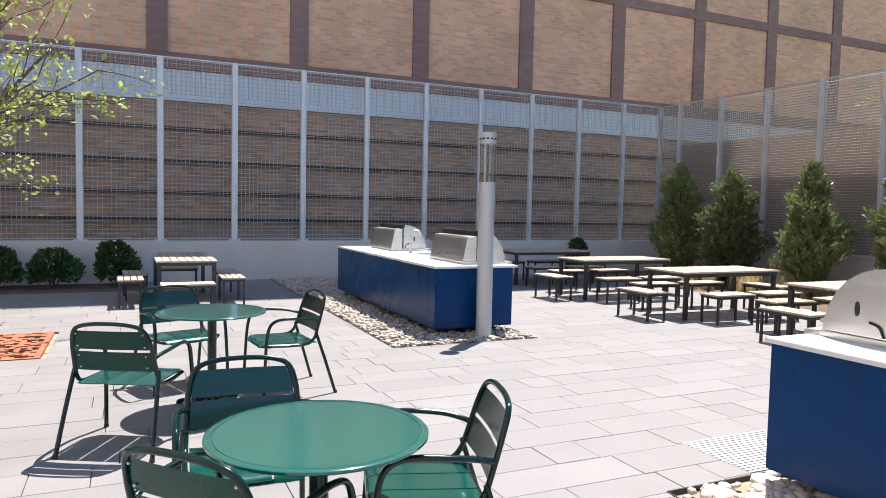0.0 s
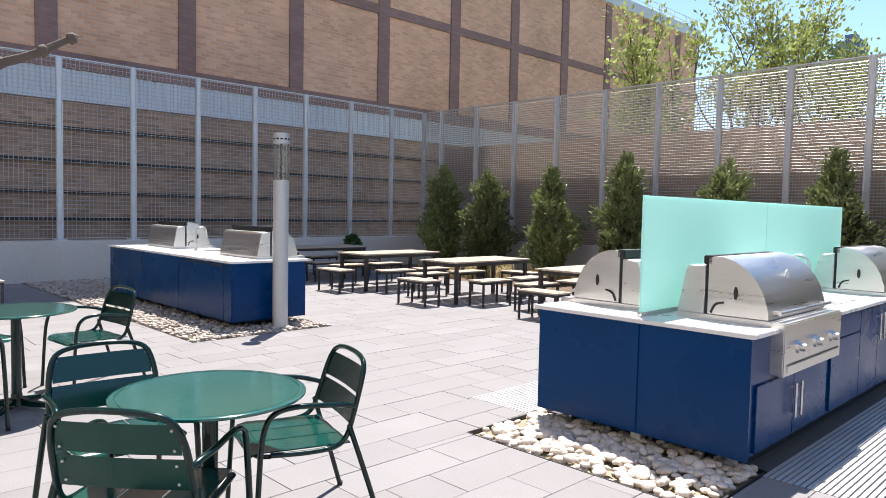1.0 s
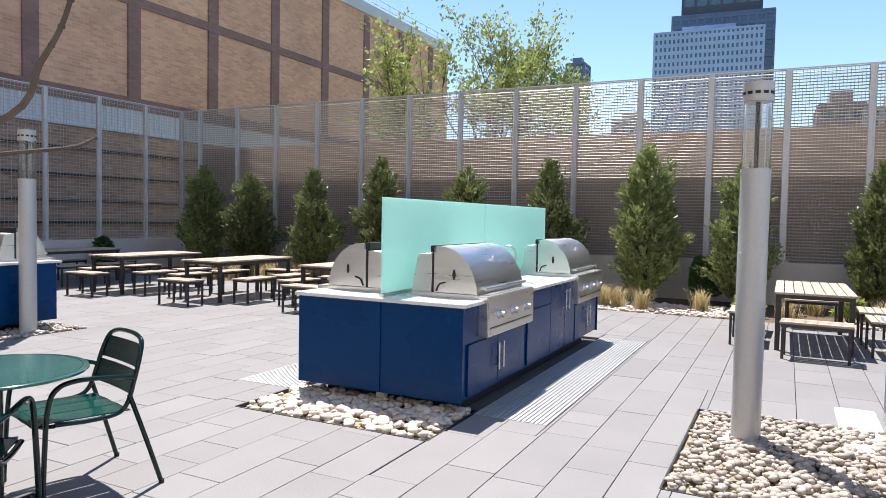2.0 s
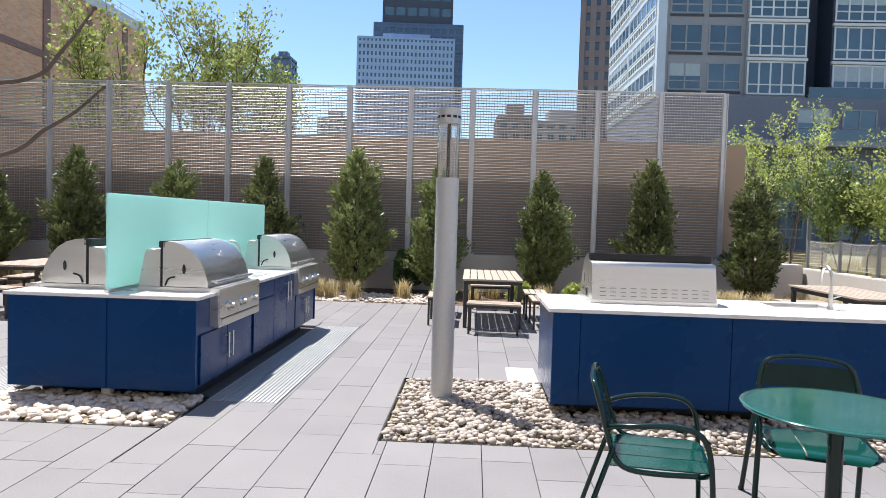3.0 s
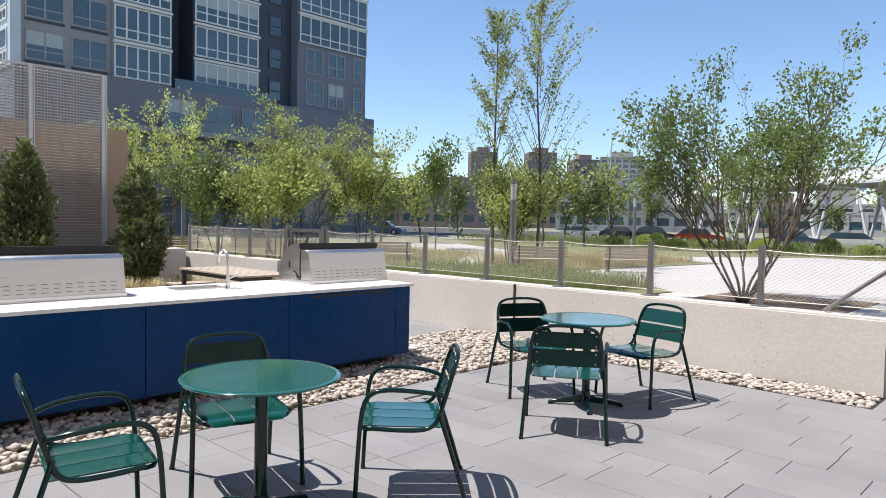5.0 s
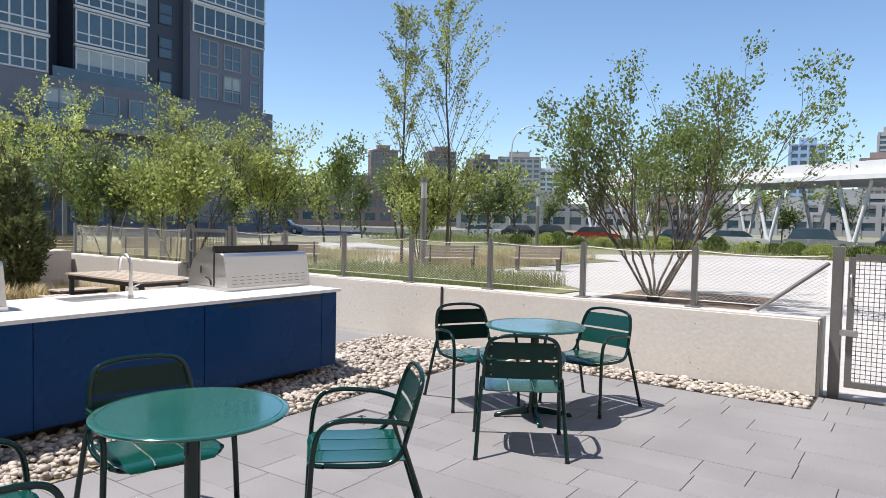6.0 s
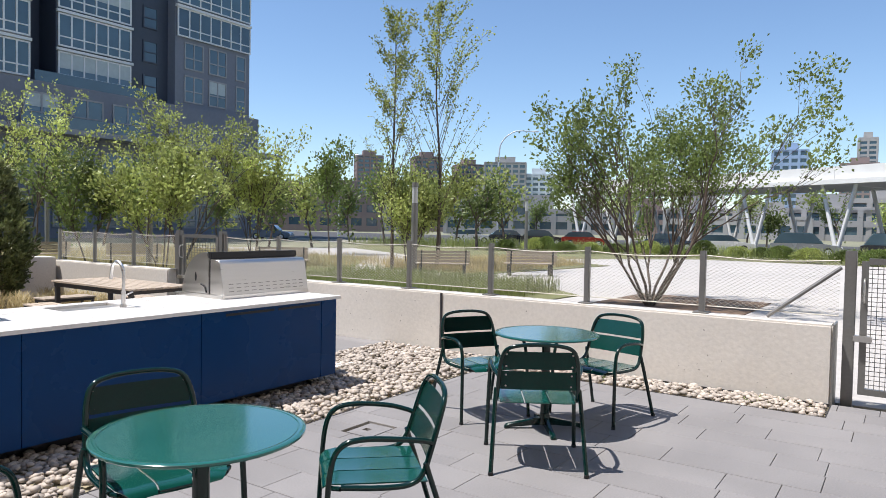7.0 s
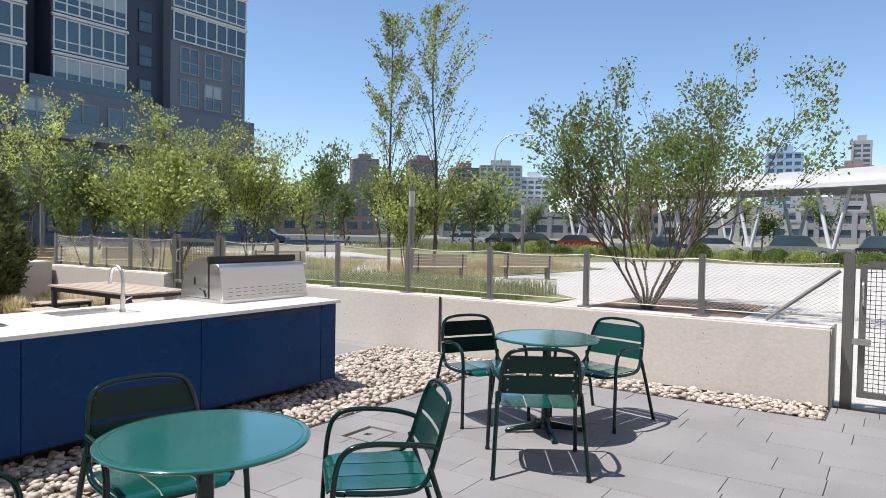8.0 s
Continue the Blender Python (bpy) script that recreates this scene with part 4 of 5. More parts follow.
tree("multi_stem_tree", 16.7, 24.0, 6.2, 43, M_LEAFY, "broad multi-stem tree with yellow-green leaves", 5, 0.48, 4, 0.3, 0.075, 5, 0.3, 0.1, 0.05, 0.55, bare=True)
tree("multi_stem_tree", 19.0, 22.6, 5.2, 45, M_LEAFY, "bushy multi-stem tree with yellow-green leaves", 4, 0.4, 3, 0.4, 0.09, 4, 0.16, 0.14, 0.035, 0.5)
tree("small_tree", 12.3, 22.6, 3.8, 47, M_LEAF, "thin young tree with small leaves", 2, 0.5, 3, 0.4, 0.09, 6, 0.15, 0.15, 0.03, 0.45)
tree("small_tree", 13.4, 20.4, 3.9, 49, M_LEAFY, "thin young tree with small leaves", 3, 0.5, 3, 0.4, 0.09, 7, 0.25, 0.15, 0.03, 0.45)
tree("small_tree", 29.5, 20.6, 4.6, 51, M_LEAFY, "round young tree with yellow-green leaves", 1, 0.6, 3, 0.3, 0.13, 12, 0.0, 0.22, 0.05, 0.42)
tree("small_tree", 21.6, 16.6, 3.6, 53, M_LEAFY, "low bushy tree at the foot of slender trees", 5, 0.5, 3, 0.4, 0.08, 6, 0.3, 0.15, 0.03, 0.45)
tree("street_tree", -9.3, 25.4, 9.4, 61, M_LEAFY, "large spring-green tree behind the tan wall", 3, 0.5, 4, 0.35, 0.1, 14, 0.18, 0.22, 0.1, 0.42, bare=True)
tree("street_tree", -8.3, 27.6, 8.2, 63, M_LEAF, "spring-green tree behind the tan wall", 1, 0.5, 4, 0.3, 0.1, 14, 0.0, 0.22, 0.09, 0.42, bare=True)
tree("street_tree", -12.7, 22.9, 8.5, 65, M_LEAFY, "yellow-leaved young tree behind the tan wall", 1, 0.5, 3, 0.3, 0.11, 9, 0.0, 0.22, 0.07, 0.45)
tree("garden_tree", -9.9, -0.35, 4.9, 72, M_LEAFY, "young tree with pale green leaves in a rust-coloured grate", 2, 0.65, 3, 0.15, 0.055, 9, 0.2, 0.11, 0.045, 0.45)


def slender_tree(x, y, height, seed, reach):
    """Upright leader with tight ascending side branches and leaf tufts towards the top."""
    rng = random.Random(seed)
    t = thing("tall_young_tree", pose(x, y, -0.1), "slender tall tree with sparse spring leaves", "tree", "slender trees")
    bm, pts = bmesh.new(), []
    tube(bm, spline([(0, 0, 0), (rng.gauss(0, 0.05), rng.gauss(0, 0.05), height * 0.35), (rng.gauss(0, 0.08), rng.gauss(0, 0.08), height * 0.7), (0, 0, height)], 6), 0.07, 7, 0.008)
    for i in range(46):
        h = 0.16 + 0.82 * i / 46 + rng.uniform(-0.01, 0.01)
        a, l = rng.uniform(0, 6.283), reach * (1.08 - h) ** 0.7 * rng.uniform(0.4, 1.5)
        z, c, s = h * height, math.cos(a), math.sin(a)
        limb = [(0, 0, z), (c * l * 0.3, s * l * 0.3, z + l * 0.6), (c * l * 0.62, s * l * 0.62, z + l * 1.25), (c * l * rng.uniform(0.8, 1.2), s * l, z + l * 1.7)]
        limb[-1] = (limb[-1][0], limb[-1][1], min(limb[-1][2], height * 1.02))
        tube(bm, limb, 0.018 * (1.15 - h), 4, 0.004)
        path = spline(limb, 5)
        for p in path[5:]:
            for _ in range(3 if h < 0.45 else 9):
                pts.append((p + Vector((rng.gauss(0, 0.09), rng.gauss(0, 0.09), rng.gauss(0, 0.1))), (c * 0.4, s * 0.4, 0.3)))
            if rng.random() < 0.4:
                q = p + Vector((rng.gauss(0, 0.2), rng.gauss(0, 0.2), rng.uniform(0.1, 0.35)))
                tube(bm, [p, q], 0.005, 3, 0.002)
    part("trunk", bm, M_BARK, t)
    ob = new("crown", from_arrays("crown", *leaf_cloud(pts, 0.068, rng, 0.0, 1.5), M_LEAFY))
    ob.parent = t


slender_tree(21.0, 17.0, 9.9, 21, 1.4)
slender_tree(22.3, 15.8, 10.4, 24, 2.1)
far_rng = random.Random(5)
for i in range(27):
    a = radians(18 + i * 2.9 + far_rng.uniform(-1, 1))
    dist = far_rng.uniform(48, 66) if i < 16 else far_rng.uniform(88, 110)
    tree("far_tree", dist * math.sin(a) , dist * math.cos(a), far_rng.uniform(4.5, 7.5), 100 + i, M_LEAF if i % 3 else M_LEAFY, "distant young street tree in spring leaf", 1, 0.62, 2, 0.3, 0.2, 13, 0.0, 0.4, 0.08, 0.42)

# bare branch of the tree beside the path, in a second grate
near = thing("bare_tree", pose(-2.5, 0.3, 0), "young bare tree with knobbly twigs beside the path", "tree")
bm = bmesh.new()
tube(bm, spline([(0, 0, -0.08), (0.02, 0.01, 0.8), (-0.02, 0.02, 1.6), (0.0, 0.0, 2.6), (0.05, 0.02, 3.6)], 4), 0.045, 10, 0.012)
part("trunk", bm, M_BARK, near)
for pts in ([(0, 0.02, 1.35), (0.9, 0.5, 1.6), (1.5, 0.58, 1.68), (1.783, 0.567, 1.722), (1.886, 0.536, 1.767), (1.952, 0.516, 1.796), (2.018, 0.489, 1.835)],
            [(0, 0, 1.5), (1.0, 0.45, 1.74), (1.7, 0.5, 1.83), (1.88, 0.5, 1.849), (1.98, 0.432, 1.881), (2.028, 0.441, 1.952)],
            [(0, 0, 1.45), (0.8, 0.4, 1.6), (1.3, 0.68, 1.68), (1.47, 0.75, 1.7), (1.527, 0.828, 1.717), (1.535, 0.865, 1.737)],
            [(0, 0, 2.3), (-0.4, -0.3, 2.7), (-0.7, -0.4, 3.1)], [(0, 0, 2.6), (0.1, -0.5, 3.0), (0.2, -0.8, 3.4)]):
    tb = tube(bmesh.new(), spline(pts, 5), 0.0065, 7, 0.002)
    for p in spline(pts, 2)[1:]:
        bmesh.ops.create_icosphere(tb, subdivisions=1, radius=0.0042, matrix=Matrix.Translation(p))
    part("branch", tb, M_BARK, near)


def make_shrub(x, y, h, r, seed, leaf=None, label="low rounded dark green shrub by the concrete wall"):
    rng = random.Random(seed)
    t = thing("garden_shrub", pose(x, y, 0), label, "shrub", "low shrubs")
    pts = []
    for _ in range(int(2600 * r * h) + 300):
        a, e = rng.uniform(0, 6.283), math.asin(rng.uniform(-0.4, 1))
        q = r * (0.75 + 0.25 * math.sin(3 * a + seed) * math.cos(2 * e)) * (1 - 0.5 * rng.random() ** 2)
        pts.append(((q * math.cos(a) * math.cos(e), q * math.sin(a) * math.cos(e), h * 0.4 + h * 0.6 * math.sin(e)), (math.cos(a), math.sin(a), 0.5)))
    ob = new("foliage", from_arrays("foliage", *leaf_cloud(pts, 0.06, rng, 0.2), leaf or M_SHRUB))
    ob.parent = t
    bm = bmesh.new()
    for i in range(6):
        a = i * 1.05
        tube(bm, [(0, 0, -0.08), (0.4 * r * math.cos(a), 0.4 * r * math.sin(a), h * 0.5), (0.8 * r * math.cos(a), 0.8 * r * math.sin(a), h * 0.75)], 0.012, 5, 0.004)
    part("stem", bm, M_BARK, t)
    return t


for i, (x, y, h, r) in enumerate(((-15.75, 1.5, 0.85, 0.45), (-15.8, 0.45, 0.7, 0.5), (-15.85, -0.5, 0.75, 0.5), (-15.7, -1.5, 0.7, 0.5), (-15.85, -2.4, 0.75, 0.5))):
    make_shrub(x, y, h, r, i + 3)
for i, (x, y, h, r) in enumerate(((-1.35, 14.9, 0.9, 0.3), (-0.45, 13.4, 0.4, 0.22), (1.1, 13.5, 0.4, 0.25), (2.2, 13.3, 0.42, 0.25), (-16.0, 12.6, 0.9, 0.3), (3.2, 13.6, 0.4, 0.25))):
    make_shrub(x, y, h, r, i + 20, M_LEAFY if h < 0.5 else M_SHRUB, "small leafy plant in the planting bed")


def blades(count, x0, x1, y0, y1, h, mat, seed, label, clumps=None, z=-0.05, name="grass"):
    """Grass stuff: thin bent blades over a rectangle, or round clump centres."""
    rng = random.Random(seed)
    verts, faces = [], []
    for _ in range(count):
        if clumps:
            cx, cy = clumps[rng.randrange(len(clumps))]
            x, y, o = cx + rng.gauss(0, 0.07), cy + rng.gauss(0, 0.07), 1.0
        else:
            x, y, o = rng.uniform(x0, x1), rng.uniform(y0, y1), 0.6
        a, s = rng.uniform(0, 6.283), h * rng.uniform(0.5, 1.2)
        dx, dy = math.cos(a) * s * 0.45 * o, math.sin(a) * s * 0.45 * o
        w = (0.004 if h < 0.6 else 0.006) * (1 + s)
        wx, wy, i = -math.sin(a) * w, math.cos(a) * w, len(verts)
        verts += [(x - wx, y - wy, z), (x + wx, y + wy, z), (x + dx * 0.4 + wx, y + dy * 0.4 + wy, z + s * 0.7), (x + dx * 0.4 - wx, y + dy * 0.4 - wy, z + s * 0.7), (x + dx, y + dy, z + s)]
        faces += [(i, i + 1, i + 2, i + 3), (i + 3, i + 2, i + 4)]
    return tagged(new(name, from_arrays(name, verts, faces, mat)), label, "grass", kind="stuff")


g_rng = random.Random(77)
blades(9000, 0, 0, 0, 0, 0.42, M_DRYGRASS, 1, "tufts of straw-coloured ornamental grass along the fence", [(g_rng.uniform(-14, 6.5), g_rng.uniform(13.1, 15.2)) for _ in range(60)])
blades(2500, 0, 0, 0, 0, 0.4, M_DRYGRASS, 4, "tufts of straw-coloured grass near the far wall", [(g_rng.uniform(4.6, 7.4), g_rng.uniform(11.9, 14)) for _ in range(16)])
blades(900, 7.2, 7.65, 1.2, 2.6, 0.07, M_GRASS, 9, "small weeds at the foot of the wall", [(7.55, 1.55), (7.5, 1.75), (7.58, 3.3), (7.55, 3.6)])

# ---- planting bed, stone beds, paving ----
solid("planting_bed", boxm(-16.42, 7.75, BED_Y, 15.68, -0.09, -0.01), M_MULCH, "long planting bed of bark mulch along the fence", kind="structure", smooth=False)
solid("planting_bed", boxm(-16.42, -14.9, -4.0, 2.0, -0.09, -0.005), M_MULCH, "dark planting bed under low shrubs", kind="structure", smooth=False)
for x0, x1, y0, y1 in PITS:
    solid("stone_bed", boxm(x0, x1, y0, y1, -0.09, -0.03), M_SOIL, "sunken bed under loose river stones", kind="structure", smooth=False)
    edge = bmesh.new()
    for a in ((x0 - 0.012, x0, y0, y1), (x1, x1 + 0.012, y0, y1), (x0, x1, y0 - 0.012, y0), (x0, x1, y1, y1 + 0.012)):
        box(edge, *a, -0.09, 0.003)
    solid("trim", edge, M_DARKSTEEL, "thin dark steel edging round a stone bed", kind="structure", smooth=False)


def stone_template(seed):
    bm = bmesh.new()
    bmesh.ops.create_icosphere(bm, subdivisions=2, radius=1.0)
    rng = random.Random(seed)
    ph = [rng.uniform(0, 6) for _ in range(4)]
    for v in bm.verts:
        c = v.co
        c *= 1 + 0.1 * math.sin(2.1 * c.x + ph[0]) + 0.09 * math.sin(2.6 * c.y + ph[1]) + 0.06 * math.sin(3.3 * c.z + ph[2])
    return bm


STONES = [put_mesh(stone_template(s), "stone", M_PEBBLE, True) for s in range(5)]
small = bmesh.new()
bmesh.ops.create_icosphere(small, subdivisions=1, radius=1.0)
ICO_V = np.array([v.co[:] for v in small.verts])
ICO_F = np.array([[v.index for v in f.verts] for f in small.faces])
small.free()


def pebbles(name, label, regions, size, density, blocked, seed):
    """Loose rounded stones heaped over rectangles, joined as stuff."""
    rs = np.random.RandomState(seed)
    allv, allf, n = [], [], 0
    for x0, x1, y0, y1 in regions:
        for _ in range(int((x1 - x0) * (y1 - y0) * density)):
            x, y = rs.uniform(x0 + 0.03, x1 - 0.03), rs.uniform(y0 + 0.03, y1 - 0.03)
            if any(a < x < b and c < y < d for a, b, c, d in blocked):
                continue
            s = size * rs.uniform(0.55, 1.25)
            v = ICO_V * np.array([s * rs.uniform(0.85, 1.35), s * rs.uniform(0.7, 1.0), s * rs.uniform(0.45, 0.7)])
            v = v * (1 + 0.12 * np.sin(ICO_V[:, [1, 2, 0]] * 2.3 + rs.uniform(0, 6, 3)))
            a, b = rs.uniform(0, 6.283), rs.uniform(-0.4, 0.4)
            ca, sa, cb, sb = math.cos(a), math.sin(a), math.cos(b), math.sin(b)
            rot = np.array([[ca, -sa, 0], [sa, ca, 0], [0, 0, 1]]) @ np.array([[1, 0, 0], [0, cb, -sb], [0, sb, cb]])
            v = v @ rot.T + np.array([x, y, -0.02 + rs.uniform(0, 0.045)])
            allv.append(v)
            allf.append(ICO_F + n)
            n += len(v)
    me = from_arrays(name, np.concatenate(allv).tolist(), np.concatenate(allf).tolist(), M_PEBBLE, True)
    return tagged(new(name, me), label, "stones", kind="stuff")


KEEP = [(1.1, 5.15, 5.62, 6.4), (-13.2, -9.15, 5.55, 6.3), (-3.6, -2.4, 5.58, 9)]
pebbles("river_stones", "loose pale rounded river stones round the kitchens", [PITS[0], PITS[2], PITS[3]], 0.035, 560, KEEP, 1)
pebbles("river_stones", "small river stones filling the bed under the island", [PITS[1]], 0.04, 240, KEEP, 3)
pebbles("river_stones", "pale rounded river stones at the edge of the planting bed", [(-4.4, -0.2, 12.85, 14.4), (0.2, 7.6, 12.85, 13.3)], 0.045, 260, [], 2)
heap = thing("stone_heap", pose(0, 0, 0), "large rounded cream and grey river stones under the island", "stones")
rs = random.Random(12)
for i in range(290):
    x, y = rs.uniform(-3.9, -2.2), rs.uniform(4.74, 5.56)
    s = rs.uniform(0.024, 0.05)
    shared("stone", STONES[i % 5], heap, Matrix.LocRotScale((x, y, -0.015 + rs.uniform(0, 0.04)), Euler((rs.uniform(-0.3, 0.3), rs.uniform(-0.3, 0.3), rs.uniform(0, 6.28))), (s * rs.uniform(1, 1.45), s, s * rs.uniform(0.55, 0.75))))

# floor grilles beside the island, and slabs
for x0, x1, y0, y1 in ((-2.13, -1.5, 5.5, 9.8), (-4.6, -3.98, 5.42, 9.8)):
    g = thing("drain_grate", pose(0, 0, 0), "slotted pale metal floor grate along the island", "grate", "floor grates")
    part("frame", boxm(x0, x1, y0, y1, -0.09, -0.025), M_DARKSTEEL, g)
    n = int((x1 - x0) / 0.036)
    bar = put_mesh(boxm(-0.013, 0.013, 0, y1 - y0, -0.022, 0.002), "bar", M_POLE)
    for i in range(n):
        shared("bar", bar, g, pose(x0 + 0.014 + i * (x1 - x0) / n, y0, 0))
slab_spots = [(0.55, 0.86, 5.9, 7.3), (5.45, 6.3, 5.95, 6.55), (7.1, 7.7, 5.75, 6.1)]
for x0, x1, y0, y1 in slab_spots:
    solid("paving_slab", boxm(x0, x1, y0, y1, -0.05, 0.012, bevel=0.008), M_CONCRETE, "loose pale concrete slab beside the cabinets", "slab")


def tree_grate(x0, x1, y0, y1, label, mat, solid_share=0.62):
    g = thing("tree_grate", pose(0, 0, 0), label, "grate")
    rng = random.Random(3)
    bm = bmesh.new()
    step = 0.06
    nx, ny = int((x1 - x0) / step), int((y1 - y0) / step)
    for i in range(nx):
        for j in range(ny):
            if rng.random() < solid_share or i in (0, nx - 1) or j in (0, ny - 1):
                box(bm, x0 + i * step, x0 + (i + 1) * step, y0 + j * step, y0 + (j + 1) * step, -0.02, 0.004)
    bmesh.ops.remove_doubles(bm, verts=bm.verts[:], dist=0.0005)
    part("grate_plate", bm, mat, g, "pierced rust-red steel plate")
    part("pit", boxm(x0, x1, y0, y1, -0.09, -0.03), M_SOIL, g)


tree_grate(-10.75, -9.1, -1.2, 0.95, "rust-red pierced steel tree grate in the paving", M_RUST)
tree_grate(4.2, 4.56, 3.96, 4.26, "small pierced floor drain in the paving", M_PAVER, 0.85)

HOLES = PITS + [(-2.13, -1.5, 5.5, 9.8), (-4.6, -3.98, 5.42, 9.8), (-10.75, -9.1, -1.2, 0.95), (4.2, 4.56, 3.96, 4.26), (-16.42, -14.9, -4, 2.0), (-3.96, -2.14, 5.6, 9.8)]
PW, J = 0.345, 0.0045
prng = random.Random(99)
rest_v, rest_f, near_count = [], [], 0
paver_cache = {}


def paver_arrays(w, l):
    e, t = 0.0025, 0.0
    x0, x1, y0, y1 = -w / 2, w / 2, -l / 2, l / 2
    v = [(x0, y0, -0.04), (x1, y0, -0.04), (x1, y1, -0.04), (x0, y1, -0.04), (x0, y0, t - e), (x1, y0, t - e), (x1, y1, t - e), (x0, y1, t - e),
         (x0 + e, y0 + e, t), (x1 - e, y0 + e, t), (x1 - e, y1 - e, t), (x0 + e, y1 - e, t)]
    f = [(8, 9, 10, 11)] + [(a, (a + 1) % 4, 4 + (a + 1) % 4, 4 + a) for a in range(4)] + [(4 + a, 4 + (a + 1) % 4, 8 + (a + 1) % 4, 8 + a) for a in range(4)]
    return v, f


def cut(rect, holes):
    """Pieces of a rectangle left over outside the holes."""
    out = [rect]
    for a, b, c, d in holes:
        nxt = []
        for x0, x1, y0, y1 in out:
            if x1 <= a or x0 >= b or y1 <= c or y0 >= d:
                nxt.append((x0, x1, y0, y1))
                continue
            if x0 < a: nxt.append((x0, a, y0, y1))
            if x1 > b: nxt.append((b, x1, y0, y1))
            if y0 < c: nxt.append((max(x0, a), min(x1, b), y0, c))
            if y1 > d: nxt.append((max(x0, a), min(x1, b), d, y1))
        out = nxt
    return [r for r in out if r[1] - r[0] > 0.02 and r[3] - r[2] > 0.02]


x = -16.651
while x < 7.74:
    y = -8.9 + prng.uniform(-0.5, 0)
    while y < BED_Y:
        l = prng.choice((0.345, 0.5, 0.69, 0.86, 1.03))
        for x0, x1, y0, y1 in cut((x, min(x + PW, 7.745), y, min(y + l, BED_Y)), HOLES):
            w, ll = round(x1 - x0 - J, 3), round(y1 - y0 - J, 3)
            cx, cy = (x0 + x1) / 2, (y0 + y1) / 2
            dz = prng.uniform(-0.0012, 0.0012)
            if near_count < 300 and -4.6 < cx < 2.6 and 2.6 < cy < 7.6:
                near_count += 1
                key = (w, ll)
                if key not in paver_cache:
                    paver_cache[key] = from_arrays("paver", *paver_arrays(w, ll), M_PAVER)
                shared("paver", paver_cache[key], patio, pose(cx, cy, dz))
            else:
                v, f = paver_arrays(w, ll)
                n = len(rest_v)
                rest_v += [(a + cx, b + cy, c + dz) for a, b, c in v]
                rest_f += [tuple(i + n for i in q) for q in f]
        y += l
    x += PW
rest = tagged(new("paver_field", from_arrays("paver_field", rest_v, rest_f, M_PAVER)), kind="stuff")
rest.parent = patio


# ---- plaza and street beyond the wall ----
def sheet(name, poly, z, mat, label):
    bm = bmesh.new()
    prism(bm, poly, -0.12, z, "z")
    return solid(name, bm, mat, label, kind="structure", smooth=False)


sheet("plaza", [(8.05, -25), (43, -25), (43, 11), (30, 21), (38, 34), (30, 40), (8.05, 40)], -0.045, M_PLAZA, "pale concrete plaza beyond the wall")
sheet("lawn", [(9.5, 8.0), (16.5, 7.4), (19.5, 10.5), (17.5, 15.5), (9.5, 16.5)], -0.02, M_LAWN, "planting bed of grasses in the plaza")
sheet("lawn", [(9.6, 18.2), (19, 17.5), (28, 24), (27, 38), (9.6, 38)], -0.02, M_LAWN, "dry grass bed in the plaza")
sheet("lawn", [(20.5, 13.2), (31, 12), (34, 17), (27, 20), (21, 17.4)], -0.02, M_LAWN, "planting bed in the plaza")
sheet("lawn", [(43, -25), (54, -25), (54, 45), (38, 34), (30, 21), (43, 11)], -0.03, M_LAWN, "wide grass verge along the street")
sheet("lawn", [(13.2, 3.3), (18.2, 3.2), (18.4, 6.4), (13.4, 6.6)], -0.03, M_MULCH, "mulch bed round a multi-stem tree")
sheet("road", [(56, -60), (110, -60), (110, 140), (56, 140)], -0.06, M_ASPHALT, "wide asphalt street with parked cars")
solid("kerb", boxm(54, 54.3, -60, 120, -0.1, 0.05), M_CONCRETE, "pale concrete kerb", kind="structure")
blades(16000, 9.8, 17.3, 8.2, 15.4, 0.45, M_GRASS, 31, "green grasses in the plaza bed")
blades(15000, 9.8, 26.5, 18.6, 37, 0.4, M_DRYGRASS, 32, "dry straw-coloured grass in the plaza bed")
blades(9000, 21, 31, 13, 18, 0.4, M_DRYGRASS, 33, "dry grasses in the plaza bed")
blades(9000, 43.5, 53.5, -10, 40, 0.8, M_GRASS, 34, "rough green verge plants along the street")


def verge_bush(x, y, h, r, seed, mat):
    make_shrub(x, y, h, r, seed, mat, "leafy bush on the street verge")


v_rng = random.Random(8)
for i in range(20):
    verge_bush(v_rng.uniform(43.5, 47), -4 + i * 1.5 + v_rng.uniform(-0.5, 0.5), v_rng.uniform(0.6, 1.1), v_rng.uniform(0.7, 1.1), 60 + i, M_LEAF if i % 3 else M_LEAFY)


def plaza_bench(x, y, a):
    b = thing("park_bench", pose(x, y, -0.045, 0, 0, a), "timber-slat park bench with backrest in the plaza", "bench", "park benches")
    for k in range(5):
        part("slat", boxm(-0.9, 0.9, -0.25 + k * 0.1, -0.17 + k * 0.1, 0.42, 0.45), M_SLAT, b)
    for k in range(4):
        part("back_slat", boxm(-0.9, 0.9, 0.26 + 0.02 * k, 0.29 + 0.02 * k, 0.5 + 0.1 * k, 0.58 + 0.1 * k), M_SLAT, b)
    for x in (-0.75, 0.75):
        part("leg", boxm(x - 0.03, x + 0.03, -0.22, 0.28, 0, 0.42), M_DARKSTEEL, b)
        part("back_support", boxm(x - 0.025, x + 0.025, 0.3, 0.36, 0.40, 0.9), M_DARKSTEEL, b)


for x, y, a in ((19.6, 13.7, 130), (22.2, 11.7, 130), (16.9, 18.6, 128), (12.6, 26.5, 160), (14.4, 23.6, 150)):
    plaza_bench(x, y, a)


